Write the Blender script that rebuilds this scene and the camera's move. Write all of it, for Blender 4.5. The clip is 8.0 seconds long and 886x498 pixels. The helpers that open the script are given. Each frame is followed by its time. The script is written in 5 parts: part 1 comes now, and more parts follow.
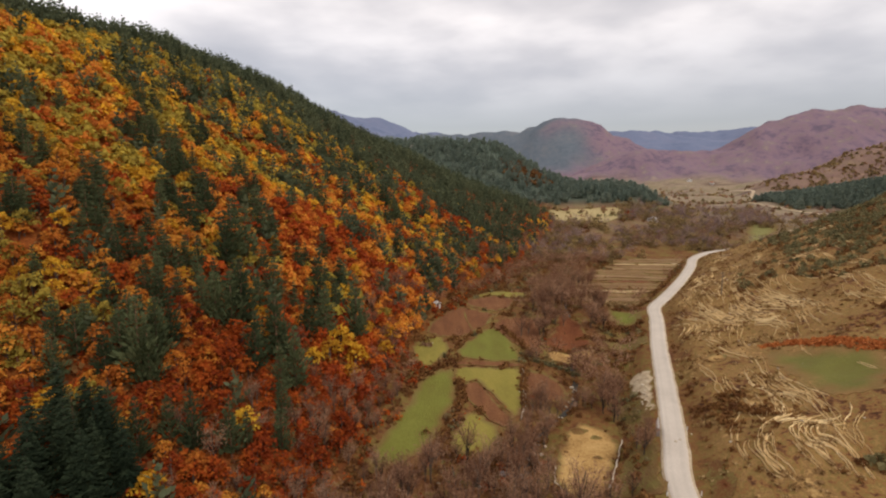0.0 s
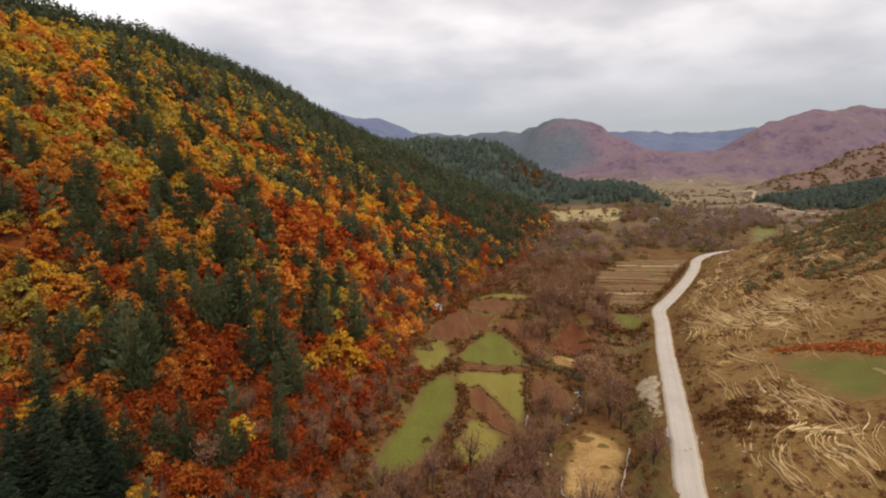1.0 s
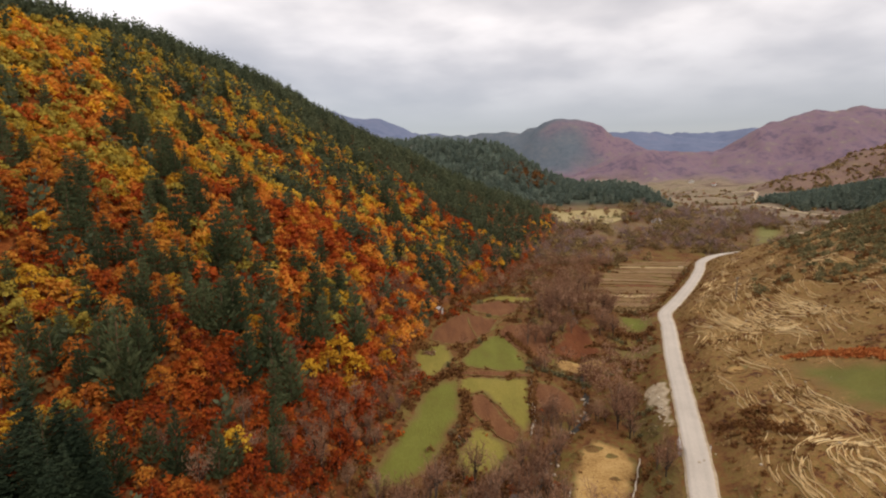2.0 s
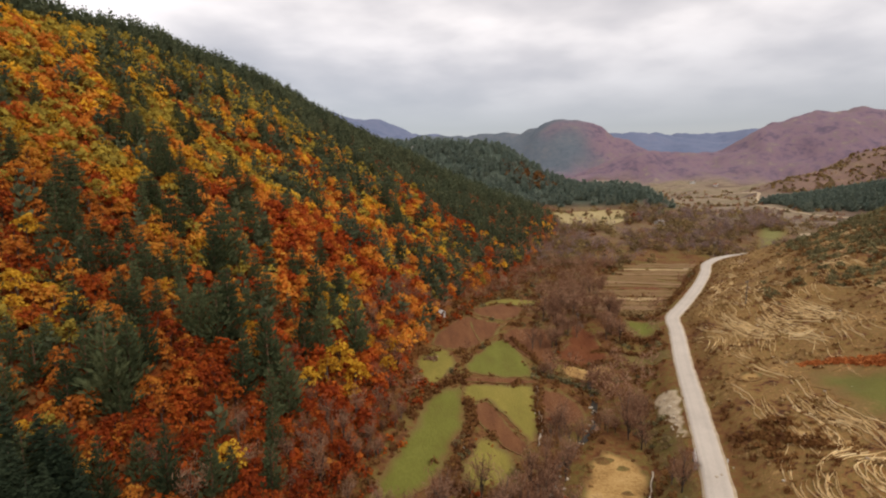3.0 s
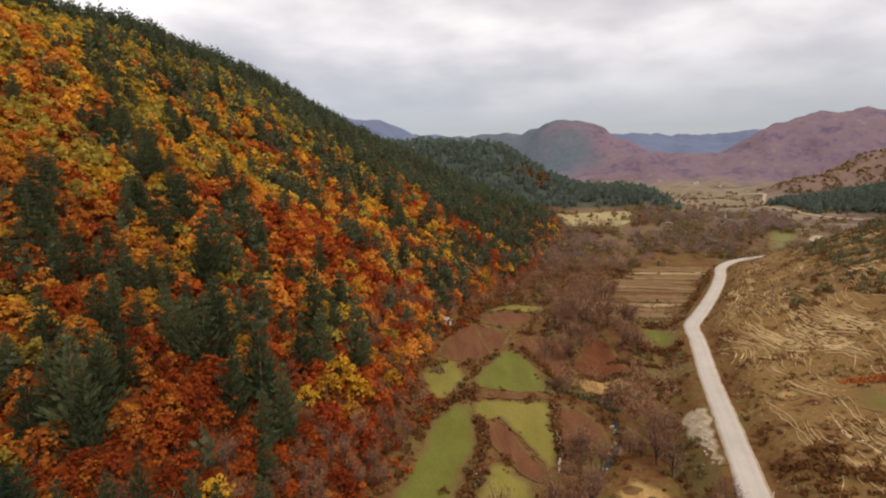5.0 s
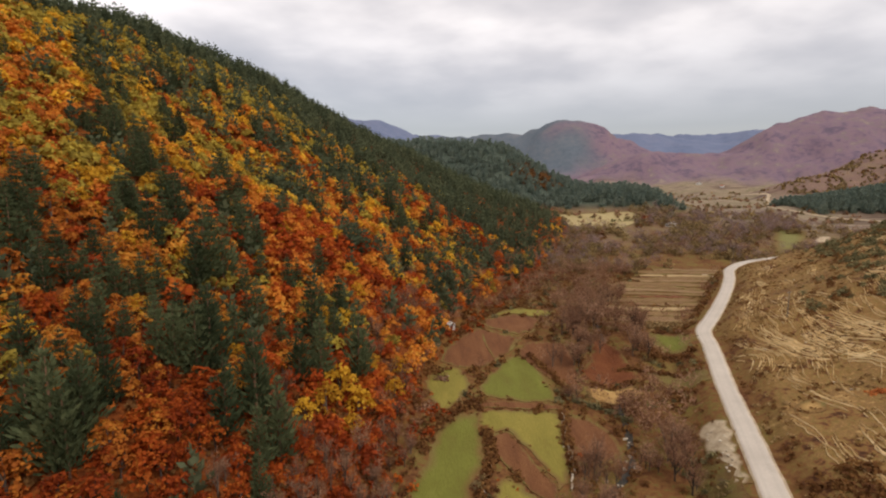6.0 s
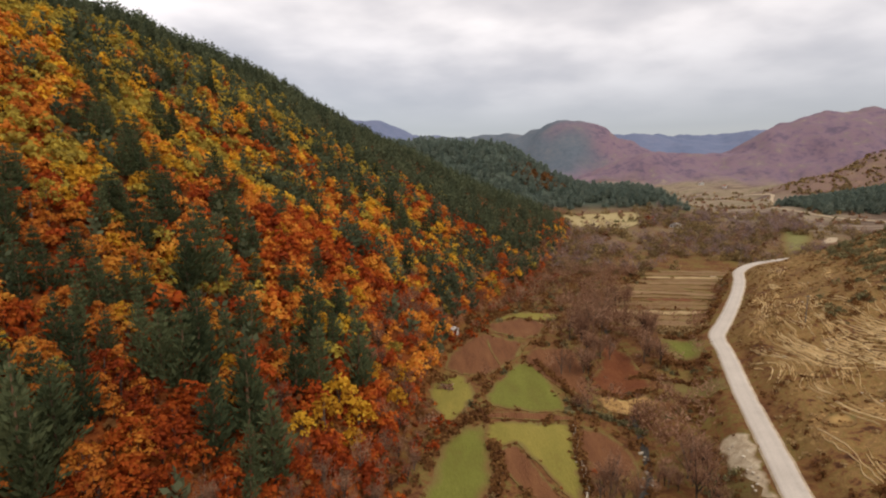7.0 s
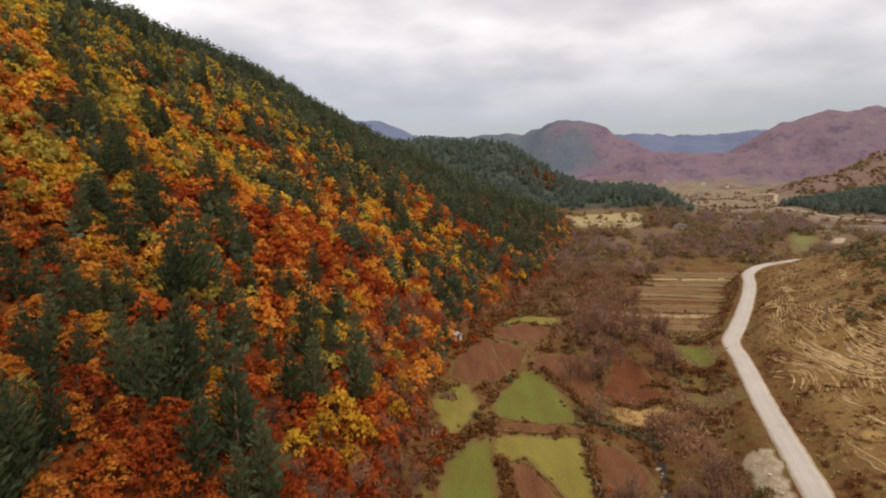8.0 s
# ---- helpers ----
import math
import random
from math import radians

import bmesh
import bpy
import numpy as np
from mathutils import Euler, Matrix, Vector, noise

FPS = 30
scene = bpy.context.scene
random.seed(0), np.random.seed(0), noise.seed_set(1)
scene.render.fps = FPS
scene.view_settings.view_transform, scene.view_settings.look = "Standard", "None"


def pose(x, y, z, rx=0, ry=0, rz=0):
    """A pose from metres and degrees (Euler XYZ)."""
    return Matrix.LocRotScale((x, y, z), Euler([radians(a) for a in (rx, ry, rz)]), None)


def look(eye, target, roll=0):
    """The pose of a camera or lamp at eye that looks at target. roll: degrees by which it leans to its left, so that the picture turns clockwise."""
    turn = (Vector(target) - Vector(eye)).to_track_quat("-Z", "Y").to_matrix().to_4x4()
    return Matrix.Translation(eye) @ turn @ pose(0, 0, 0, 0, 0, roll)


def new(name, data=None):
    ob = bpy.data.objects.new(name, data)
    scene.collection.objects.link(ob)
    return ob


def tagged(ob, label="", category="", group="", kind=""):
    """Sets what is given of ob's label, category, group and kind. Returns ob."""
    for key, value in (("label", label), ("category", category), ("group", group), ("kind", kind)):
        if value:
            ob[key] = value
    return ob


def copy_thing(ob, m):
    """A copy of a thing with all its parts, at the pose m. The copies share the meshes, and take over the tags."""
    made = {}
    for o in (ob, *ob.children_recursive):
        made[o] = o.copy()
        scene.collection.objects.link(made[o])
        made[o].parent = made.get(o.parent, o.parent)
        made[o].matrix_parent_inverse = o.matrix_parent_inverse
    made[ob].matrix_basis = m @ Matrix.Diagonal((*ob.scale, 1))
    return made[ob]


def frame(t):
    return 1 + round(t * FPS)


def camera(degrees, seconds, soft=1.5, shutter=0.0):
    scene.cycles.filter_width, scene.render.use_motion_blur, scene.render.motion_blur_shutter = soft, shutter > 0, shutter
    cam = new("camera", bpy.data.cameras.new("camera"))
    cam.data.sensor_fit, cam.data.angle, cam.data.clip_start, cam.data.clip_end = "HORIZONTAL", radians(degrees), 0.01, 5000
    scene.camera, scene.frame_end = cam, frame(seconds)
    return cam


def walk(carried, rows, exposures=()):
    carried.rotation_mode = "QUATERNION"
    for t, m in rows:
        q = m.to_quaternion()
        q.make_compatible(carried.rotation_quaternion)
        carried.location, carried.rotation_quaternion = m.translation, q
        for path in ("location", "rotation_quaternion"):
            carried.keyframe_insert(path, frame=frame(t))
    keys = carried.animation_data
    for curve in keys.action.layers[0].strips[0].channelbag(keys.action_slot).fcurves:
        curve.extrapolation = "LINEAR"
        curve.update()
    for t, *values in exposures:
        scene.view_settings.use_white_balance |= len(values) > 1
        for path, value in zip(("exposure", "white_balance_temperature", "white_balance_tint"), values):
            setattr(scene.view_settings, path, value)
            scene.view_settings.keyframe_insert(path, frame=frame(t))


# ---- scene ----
cam = camera(84.0, 8.0, soft=2.1)
EYE, TILT = 52.0, -8.2
ROWS = [
    (0.0, 0.000, 0.000, 0.000, 0.000, 0.000, -0.000),
    (0.5, -0.272, 1.648, 0.232, -0.009, 0.027, 0.010),
    (1.0, -0.544, 3.570, 0.496, -0.027, 0.064, 0.020),
    (1.5, -0.908, 5.499, 0.788, -0.036, 0.091, 0.010),
    (3.0, -2.396, 12.313, 1.780, -0.082, 0.200, -0.020),
    (3.5, -2.948, 14.687, 2.144, -0.091, 0.237, -0.030),
    (4.0, -3.596, 17.399, 2.528, -0.091, 0.255, -0.050),
    (4.5, -4.176, 19.989, 2.864, -0.091, 0.264, -0.050),
    (6.0, -6.000, 28.956, 3.984, -0.064, 0.328, -0.060),
    (6.5, -6.564, 32.056, 4.324, -0.064, 0.355, -0.040),
    (7.0, -7.176, 35.550, 4.668, -0.055, 0.382, -0.040),
    (7.5, -7.648, 38.865, 4.992, -0.055, 0.400, -0.020),
    (8.0, -8.092, 42.597, 5.400, -0.073, 0.419, 0.040),
]
walk(cam, [(t, pose(0, 0, EYE, TILT, 0, 0) @ pose(x, y, z, 90 + pitch, roll, yaw)) for t, x, y, z, yaw, pitch, roll in ROWS])

# ---------------------------------------------------------------- sky and light
def nodes_of(tree):
    tree.nodes.clear()

    def add(kind, **sets):
        n = tree.nodes.new("ShaderNode" + kind)
        for key, value in sets.items():
            if key in n.inputs:
                n.inputs[key].default_value = value
            else:
                setattr(n, key, value)
        return n

    def link(a, out, b, into):
        tree.links.new(a.outputs[out], b.inputs[into])
    return add, link


def ramp(add, stops):
    n = add("ValToRGB")
    els = n.color_ramp.elements
    while len(els) < len(stops):
        els.new(0.5)
    for e, (p, c) in zip(els, stops):
        e.position, e.color = p, (*c, 1)
    return n


SUN_UP, SUN_ROUND = radians(52), radians(140)
world = bpy.data.worlds.new("overcast_sky")
scene.world = world
world.use_nodes = True
add, link = nodes_of(world.node_tree)
sky = add("TexSky", sky_type="NISHITA", sun_disc=False, sun_elevation=SUN_UP, sun_rotation=SUN_ROUND)
thin = add("Background", Strength=0.05)
link(sky, "Color", thin, "Color")
# the cloud deck: the view's direction met with a flat ceiling
geo = add("TexCoord")
sep = add("SeparateXYZ")
link(geo, "Generated", sep, "Vector")
zc = add("Math", operation="MAXIMUM")
zc.inputs[1].default_value = 0.0
link(sep, "Z", zc, 0)
zo = add("Math", operation="ADD")
zo.inputs[1].default_value = 0.16
link(zc, 0, zo, 0)
px = add("Math", operation="DIVIDE")
py = add("Math", operation="DIVIDE")
link(sep, "X", px, 0), link(zo, 0, px, 1)
link(sep, "Y", py, 0), link(zo, 0, py, 1)
drift = add("Math", operation="SUBTRACT")
drift.inputs[1].default_value = 1.1
link(px, 0, drift, 0)
deck = add("CombineXYZ")
link(drift, 0, deck, "X"), link(py, 0, deck, "Y")
big = add("TexNoise", Scale=0.5, Detail=6.0, Roughness=0.46, Distortion=0.5)
link(deck, 0, big, "Vector")
small = add("TexNoise", Scale=1.7, Detail=4.0, Roughness=0.45)
link(deck, 0, small, "Vector")
mixn = add("Mix", data_type="FLOAT")
mixn.inputs["Factor"].default_value = 0.35
tree_links = world.node_tree.links
tree_links.new(big.outputs["Fac"], mixn.inputs[2])
tree_links.new(small.outputs["Fac"], mixn.inputs[3])
cloud = ramp(add, [(0.40, (0.51, 0.448, 0.410)), (0.47, (0.71, 0.626, 0.570)), (0.53, (0.95, 0.845, 0.770)), (0.59, (1.10, 0.990, 0.91))])
tree_links.new(mixn.outputs[0], cloud.inputs[0])
# the deck greys towards the horizon
low = add("MapRange")
low.inputs["From Min"].default_value, low.inputs["From Max"].default_value = 0.10, 0.29
link(sep, "Z", low, "Value")
dim = add("Mix", data_type="RGBA")
tree_links.new(low.outputs[0], dim.inputs["Factor"])
dim.inputs[6].default_value = (0.315, 0.278, 0.274, 1)
tree_links.new(cloud.outputs[0], dim.inputs[7])
clouds = add("Background", Strength=1.0)
tree_links.new(dim.outputs[2], clouds.inputs["Color"])
both = add("AddShader")
link(thin, 0, both, 0), link(clouds, 0, both, 1)
out = add("OutputWorld")
link(both, 0, out, "Surface")

sun = new("sun", bpy.data.lights.new("sun", "SUN"))
sun.data.energy, sun.data.angle, sun.data.color = 1.5, radians(14), (1.0, 0.94, 0.86)
sun.matrix_basis = look((math.sin(SUN_ROUND) * 300 * math.cos(SUN_UP), math.cos(SUN_ROUND) * 300 * math.cos(SUN_UP), 300 * math.sin(SUN_UP)), (0, 0, 0))
scene.view_settings.exposure = 0.0

# ---------------------------------------------------------------- materials
def material(name, stops, size=4.0, fine=0.35, rough=0.9, bump=0.3, seed=None, translucent=0.0, spec=0.2, metal=0.0, axes=(1, 1, 1), island=0.4, margin=None):
    """A surface whose colour wanders between stops: coarse patches, fine grain and, by seed
    ('object', 'island' or an attribute's name), a value of its own for each piece."""
    mat = bpy.data.materials.new(name)
    mat.use_nodes = True
    tree = mat.node_tree
    add, link = nodes_of(tree)
    where = add("TexCoord")
    stretch = add("Mapping")
    stretch.inputs["Scale"].default_value = axes
    link(where, "Object", stretch, "Vector")
    coarse = add("TexNoise", Scale=1.0 / size, Detail=5.0, Roughness=0.6)
    grain = add("TexNoise", Scale=1.0 / fine, Detail=4.0, Roughness=0.65)
    link(stretch, 0, coarse, "Vector"), link(stretch, 0, grain, "Vector")
    mixed = add("Mix", data_type="FLOAT")
    mixed.inputs["Factor"].default_value = 0.42
    tree.links.new(coarse.outputs["Fac"], mixed.inputs[2])
    tree.links.new(grain.outputs["Fac"], mixed.inputs[3])
    value = mixed.outputs[0]
    for s in (seed or ()):
        if s == "object":
            own = add("ObjectInfo").outputs["Random"]
        elif s == "island":
            own = add("NewGeometry").outputs["Random Per Island"]
        else:
            own = add("Attribute", attribute_name=s).outputs["Fac"]
        blend = add("Mix", data_type="FLOAT")
        blend.inputs["Factor"].default_value = 0.55 if s != "island" else island
        tree.links.new(value, blend.inputs[2])
        tree.links.new(own, blend.inputs[3])
        value = blend.outputs[0]
    colours = ramp(add, stops)
    tree.links.new(value, colours.inputs[0])
    body = add("BsdfPrincipled", Roughness=rough, Metallic=metal)
    body.inputs["Specular IOR Level"].default_value = spec
    colour = colours.outputs[0]
    if margin:
        # rough growth creeps in from the edge of the plot
        rim = ramp(add, margin)
        tree.links.new(value, rim.inputs[0])
        creep = add("Math", operation="MULTIPLY_ADD")
        tree.links.new(mixed.outputs[0], creep.inputs[0])
        creep.inputs[1].default_value = -1.6
        tree.links.new(add("Attribute", attribute_name="edge").outputs["Fac"], creep.inputs[2])
        part_in = add("MapRange")
        part_in.inputs["From Min"].default_value, part_in.inputs["From Max"].default_value = -0.72, -0.28
        tree.links.new(creep.outputs[0], part_in.inputs["Value"])
        laid = add("Mix", data_type="RGBA")
        tree.links.new(part_in.outputs[0], laid.inputs["Factor"])
        tree.links.new(rim.outputs[0], laid.inputs[6])
        tree.links.new(colour, laid.inputs[7])
        colour = laid.outputs[2]
    tree.links.new(colour, body.inputs["Base Color"])
    if bump:
        relief = add("Bump", Strength=bump, Distance=fine)
        link(grain, "Fac", relief, "Height")
        link(relief, 0, body, "Normal")
    last = body
    if translucent:
        glow = add("BsdfTranslucent")
        tree.links.new(colours.outputs[0], glow.inputs["Color"])
        last = add("MixShader")
        last.inputs[0].default_value = translucent
        link(body, 0, last, 1), link(glow, 0, last, 2)
    out = add("OutputMaterial")
    link(last, 0, out, "Surface")
    return mat


def leaves(name, stops, seed):
    return material(name, stops, size=9.0, fine=0.5, rough=0.8, bump=0, seed=seed, translucent=0.42, spec=0.1, island=0.26 if name.startswith("pine") else 0.34)


RUST = [(0.25, (0.170, 0.030, 0.009)), (0.42, (0.290, 0.051, 0.012)), (0.58, (0.415, 0.083, 0.014)), (0.76, (0.470, 0.138, 0.022))]
AMBER = [(0.25, (0.350, 0.102, 0.020)), (0.42, (0.520, 0.172, 0.028)), (0.58, (0.610, 0.246, 0.036)), (0.76, (0.630, 0.322, 0.050))]
GOLD = [(0.25, (0.390, 0.190, 0.020)), (0.5, (0.640, 0.350, 0.030)), (0.75, (0.750, 0.480, 0.048))]
OLIVE = [(0.25, (0.200, 0.148, 0.028)), (0.5, (0.360, 0.268, 0.046)), (0.75, (0.490, 0.372, 0.062))]
PINE = [(0.25, (0.046, 0.062, 0.030)), (0.5, (0.088, 0.108, 0.050)), (0.75, (0.150, 0.170, 0.078))]
# far pines: haze painted in as a paler, bluer green
PINE_HAZE = [(0.25, (0.160, 0.205, 0.168)), (0.5, (0.192, 0.235, 0.186)), (0.75, (0.225, 0.258, 0.198))]
SALLOW = [(0.25, (0.150, 0.104, 0.055)), (0.5, (0.265, 0.188, 0.085)), (0.75, (0.39, 0.270, 0.110))]
JUNIPER = [(0.25, (0.105, 0.095, 0.046)), (0.5, (0.190, 0.168, 0.080)), (0.75, (0.28, 0.240, 0.115))]
# pine colours for joined stands, lightened against their self-shading
PINE_STAND = [(0.25, (0.062, 0.078, 0.044)), (0.5, (0.100, 0.118, 0.064)), (0.75, (0.155, 0.168, 0.088))]
SPRUCE = [(0.25, (0.015, 0.026, 0.015)), (0.5, (0.034, 0.050, 0.027)), (0.75, (0.064, 0.084, 0.044))]
TWIG = [(0.25, (0.165, 0.080, 0.046)), (0.5, (0.300, 0.160, 0.094)), (0.75, (0.41, 0.248, 0.152))]
# distant bare trees: twig colour lifted to mauve as painted haze
TWIG_HAZE = [(0.25, (0.205, 0.142, 0.138)), (0.5, (0.310, 0.215, 0.200)), (0.75, (0.40, 0.290, 0.240))]
SCRUB = [(0.25, (0.112, 0.046, 0.019)), (0.5, (0.205, 0.093, 0.032)), (0.75, (0.29, 0.150, 0.050))]

bark = material("bark", [(0.3, (0.05, 0.035, 0.026)), (0.7, (0.16, 0.12, 0.09))], size=1.5, fine=0.12, seed=("object",), axes=(1, 1, 0.25))
pine_bark = material("pine_bark", [(0.3, (0.07, 0.04, 0.025)), (0.7, (0.22, 0.12, 0.07))], size=1.5, fine=0.12, seed=("object",), axes=(1, 1, 0.25))
KINDS = {"rust": RUST, "amber": AMBER, "gold": GOLD, "olive": OLIVE, "pine": PINE, "spruce": SPRUCE, "twig": TWIG, "scrub": SCRUB, "purple": TWIG_HAZE, "away": PINE_HAZE, "sallow": SALLOW, "juniper": JUNIPER}
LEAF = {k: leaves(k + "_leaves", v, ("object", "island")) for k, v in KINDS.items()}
# joined autumn stands: same colours times 1.22, offsetting the shade inside the crowns
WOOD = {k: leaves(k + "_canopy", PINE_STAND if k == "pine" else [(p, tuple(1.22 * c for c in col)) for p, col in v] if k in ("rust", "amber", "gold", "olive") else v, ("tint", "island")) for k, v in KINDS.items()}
for _k, _through in (("pine", 0.40), ("spruce", 0.25), ("twig", 0.25)):
    for _m in (LEAF[_k], WOOD[_k]):
        _m.node_tree.nodes["Mix Shader"].inputs[0].default_value = _through


def road_material():
    """Pale worn asphalt: wheel tracks along it, dusty edges, patches and fine grit."""
    mat = material("worn_asphalt", [(0.32, (0.41, 0.360, 0.308)), (0.5, (0.49, 0.434, 0.372)), (0.70, (0.57, 0.51, 0.44))], size=9, fine=0.35, rough=0.88, bump=0.05)
    tree = mat.node_tree
    body = tree.nodes["Principled BSDF"]
    base = body.inputs["Base Color"].links[0].from_socket
    across = tree.nodes.new("ShaderNodeAttribute")
    across.attribute_name = "across"
    track = tree.nodes.new("ShaderNodeMath")
    track.operation = "ABSOLUTE"
    tree.links.new(across.outputs["Fac"], track.inputs[0])
    wear = tree.nodes.new("ShaderNodeValToRGB")
    els = wear.color_ramp.elements
    for p in (0.3, 0.45, 0.62, 0.85):
        els.new(p)
    for e, (p, c) in zip(els, ((0.0, 0.99), (0.22, 1.0), (0.42, 0.93), (0.62, 0.95), (0.82, 1.03), (0.97, 1.18))):
        e.position, e.color = p, (c, c * 0.99, c * 0.97, 1)
    tree.links.new(track.outputs[0], wear.inputs[0])
    mix = tree.nodes.new("ShaderNodeMix")
    mix.data_type, mix.blend_type = "RGBA", "MULTIPLY"
    mix.inputs["Factor"].default_value = 1.0
    tree.links.new(base, mix.inputs[6])
    tree.links.new(wear.outputs[0], mix.inputs[7])
    tree.links.new(mix.outputs[2], body.inputs["Base Color"])
    return mat


asphalt = road_material()
ROUGH = [(0.3, (0.105, 0.046, 0.018)), (0.46, (0.165, 0.086, 0.030)), (0.58, (0.165, 0.128, 0.036)), (0.72, (0.21, 0.165, 0.055))]
gravel = material("gravel_shoulder", [(0.3, (0.27, 0.19, 0.115)), (0.5, (0.45, 0.35, 0.23)), (0.7, (0.62, 0.51, 0.36))], size=2.5, fine=0.3, bump=0.6)
rubble = material("pale_rubble", [(0.3, (0.24, 0.165, 0.095)), (0.5, (0.44, 0.345, 0.225)), (0.7, (0.62, 0.52, 0.37))], size=2.5, fine=0.35, bump=0.6, margin=ROUGH)
turf = material("green_meadow", [(0.30, (0.145, 0.105, 0.024)), (0.43, (0.132, 0.124, 0.021)), (0.56, (0.150, 0.152, 0.025)), (0.72, (0.205, 0.182, 0.042))], size=8, fine=0.6, bump=0.5, axes=(1.3, 0.5, 1), margin=ROUGH)
stubble = material("yellowed_meadow", [(0.28, (0.175, 0.115, 0.026)), (0.42, (0.190, 0.160, 0.030)), (0.56, (0.235, 0.190, 0.038)), (0.74, (0.30, 0.235, 0.058))], size=9, fine=0.6, bump=0.4, axes=(1.3, 0.5, 1), margin=ROUGH)
ploughed = material("ploughed_soil", [(0.28, (0.092, 0.034, 0.014)), (0.44, (0.142, 0.056, 0.022)), (0.56, (0.182, 0.077, 0.030)), (0.74, (0.24, 0.118, 0.048))], size=7, fine=0.5, bump=0.7, axes=(2.2, 0.4, 1), margin=ROUGH)
sandy = material("bare_sand", [(0.34, (0.16, 0.080, 0.026)), (0.44, (0.30, 0.172, 0.056)), (0.52, (0.41, 0.248, 0.086)), (0.66, (0.52, 0.345, 0.140))], size=6, fine=0.5, bump=0.5, margin=ROUGH)
straw = material("straw", [(0.25, (0.52, 0.36, 0.16)), (0.5, (0.74, 0.55, 0.28)), (0.75, (0.88, 0.71, 0.41))], size=3, fine=0.25, seed=("island",), bump=0)
stone = material("pale_stone", [(0.25, (0.19, 0.145, 0.10)), (0.5, (0.35, 0.28, 0.20)), (0.75, (0.54, 0.46, 0.35))], size=1.0, fine=0.15, seed=("object", "island"), bump=0.5)


def ground_material():
    """Soil, leaf litter, dry grass and woods, in the shares that the land's zones give; the far layers have haze mixed
    into their colour.
    """
    mat = bpy.data.materials.new("ground_cover")
    mat.use_nodes = True
    tree = mat.node_tree
    add, link = nodes_of(tree)
    spot = add("TexCoord")

    def mottled(stops, size, fine, share=0.45, stretch=(1, 1, 1)):
        where = add("Mapping")
        where.inputs["Scale"].default_value = stretch
        link(spot, "Object", where, "Vector")
        a = add("TexNoise", Scale=1.0 / size, Detail=6.0, Roughness=0.62)
        b = add("TexNoise", Scale=1.0 / fine, Detail=5.0, Roughness=0.65)
        link(where, 0, a, "Vector"), link(where, 0, b, "Vector")
        m = add("Mix", data_type="FLOAT")
        m.inputs["Factor"].default_value = share
        tree.links.new(a.outputs["Fac"], m.inputs[2])
        tree.links.new(b.outputs["Fac"], m.inputs[3])
        c = ramp(add, stops)
        tree.links.new(m.outputs[0], c.inputs[0])
        return c.outputs[0], b

    def over(below, above, attribute):
        m = add("Mix", data_type="RGBA")
        tree.links.new(add("Attribute", attribute_name=attribute).outputs["Fac"], m.inputs["Factor"])
        tree.links.new(below, m.inputs[6])
        tree.links.new(above, m.inputs[7])
        return m.outputs[2]

    colour, grain = mottled([(0.34, (0.070, 0.027, 0.012)), (0.43, (0.122, 0.050, 0.020)), (0.50, (0.172, 0.082, 0.029)), (0.54, (0.138, 0.100, 0.028)), (0.59, (0.185, 0.115, 0.036)), (0.64, (0.140, 0.125, 0.030)), (0.70, (0.20, 0.15, 0.045))], 11, 1.5)
    litter, _ = mottled([(0.34, (0.07, 0.020, 0.007)), (0.45, (0.155, 0.042, 0.011)), (0.55, (0.24, 0.070, 0.016)), (0.68, (0.29, 0.12, 0.028))], 6, 0.6, 0.55)
    dry, _ = mottled([(0.38, (0.060, 0.026, 0.013)), (0.43, (0.135, 0.060, 0.026)), (0.465, (0.250, 0.132, 0.046)), (0.495, (0.155, 0.108, 0.034)), (0.525, (0.290, 0.172, 0.061)), (0.56, (0.165, 0.090, 0.036)), (0.59, (0.31, 0.185, 0.068)), (0.66, (0.44, 0.29, 0.12))], 11, 1.6, 0.5)
    plain, _ = mottled([(0.38, (0.10, 0.066, 0.050)), (0.45, (0.18, 0.130, 0.092)), (0.49, (0.285, 0.215, 0.148)), (0.53, (0.17, 0.142, 0.080)), (0.57, (0.30, 0.225, 0.15)), (0.63, (0.19, 0.135, 0.095))], 30, 9, 0.4, (0.12, 1, 1))
    # woods, peak and ranges: violet to blue haze put into the colours
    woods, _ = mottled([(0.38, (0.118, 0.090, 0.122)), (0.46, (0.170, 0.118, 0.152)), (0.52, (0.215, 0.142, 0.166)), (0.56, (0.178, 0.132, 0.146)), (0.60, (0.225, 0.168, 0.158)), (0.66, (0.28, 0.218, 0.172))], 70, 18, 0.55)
    hazed_conif, _ = mottled([(0.32, (0.080, 0.100, 0.122)), (0.5, (0.112, 0.132, 0.155)), (0.68, (0.158, 0.160, 0.172))], 110, 14, 0.5)
    # needle floor, its colour darkened to match the pines' own shading
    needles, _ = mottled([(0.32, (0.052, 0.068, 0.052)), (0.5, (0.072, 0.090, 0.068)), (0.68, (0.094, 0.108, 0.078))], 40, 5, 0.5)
    hazed_range, _ = mottled([(0.32, (0.10, 0.125, 0.20)), (0.5, (0.14, 0.165, 0.245)), (0.68, (0.18, 0.19, 0.265))], 500, 90, 0.4)
    for above, attribute in ((litter, "litter"), (dry, "dry"), (plain, "plain"), (woods, "woods"), (hazed_conif, "conifer"), (needles, "needles"), (hazed_range, "range")):
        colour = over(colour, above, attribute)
    body = add("BsdfPrincipled", Roughness=0.95)
    body.inputs["Specular IOR Level"].default_value = 0.1
    tree.links.new(colour, body.inputs["Base Color"])
    relief = add("Bump", Strength=0.7, Distance=0.6)
    link(grain, "Fac", relief, "Height")
    link(relief, 0, body, "Normal")
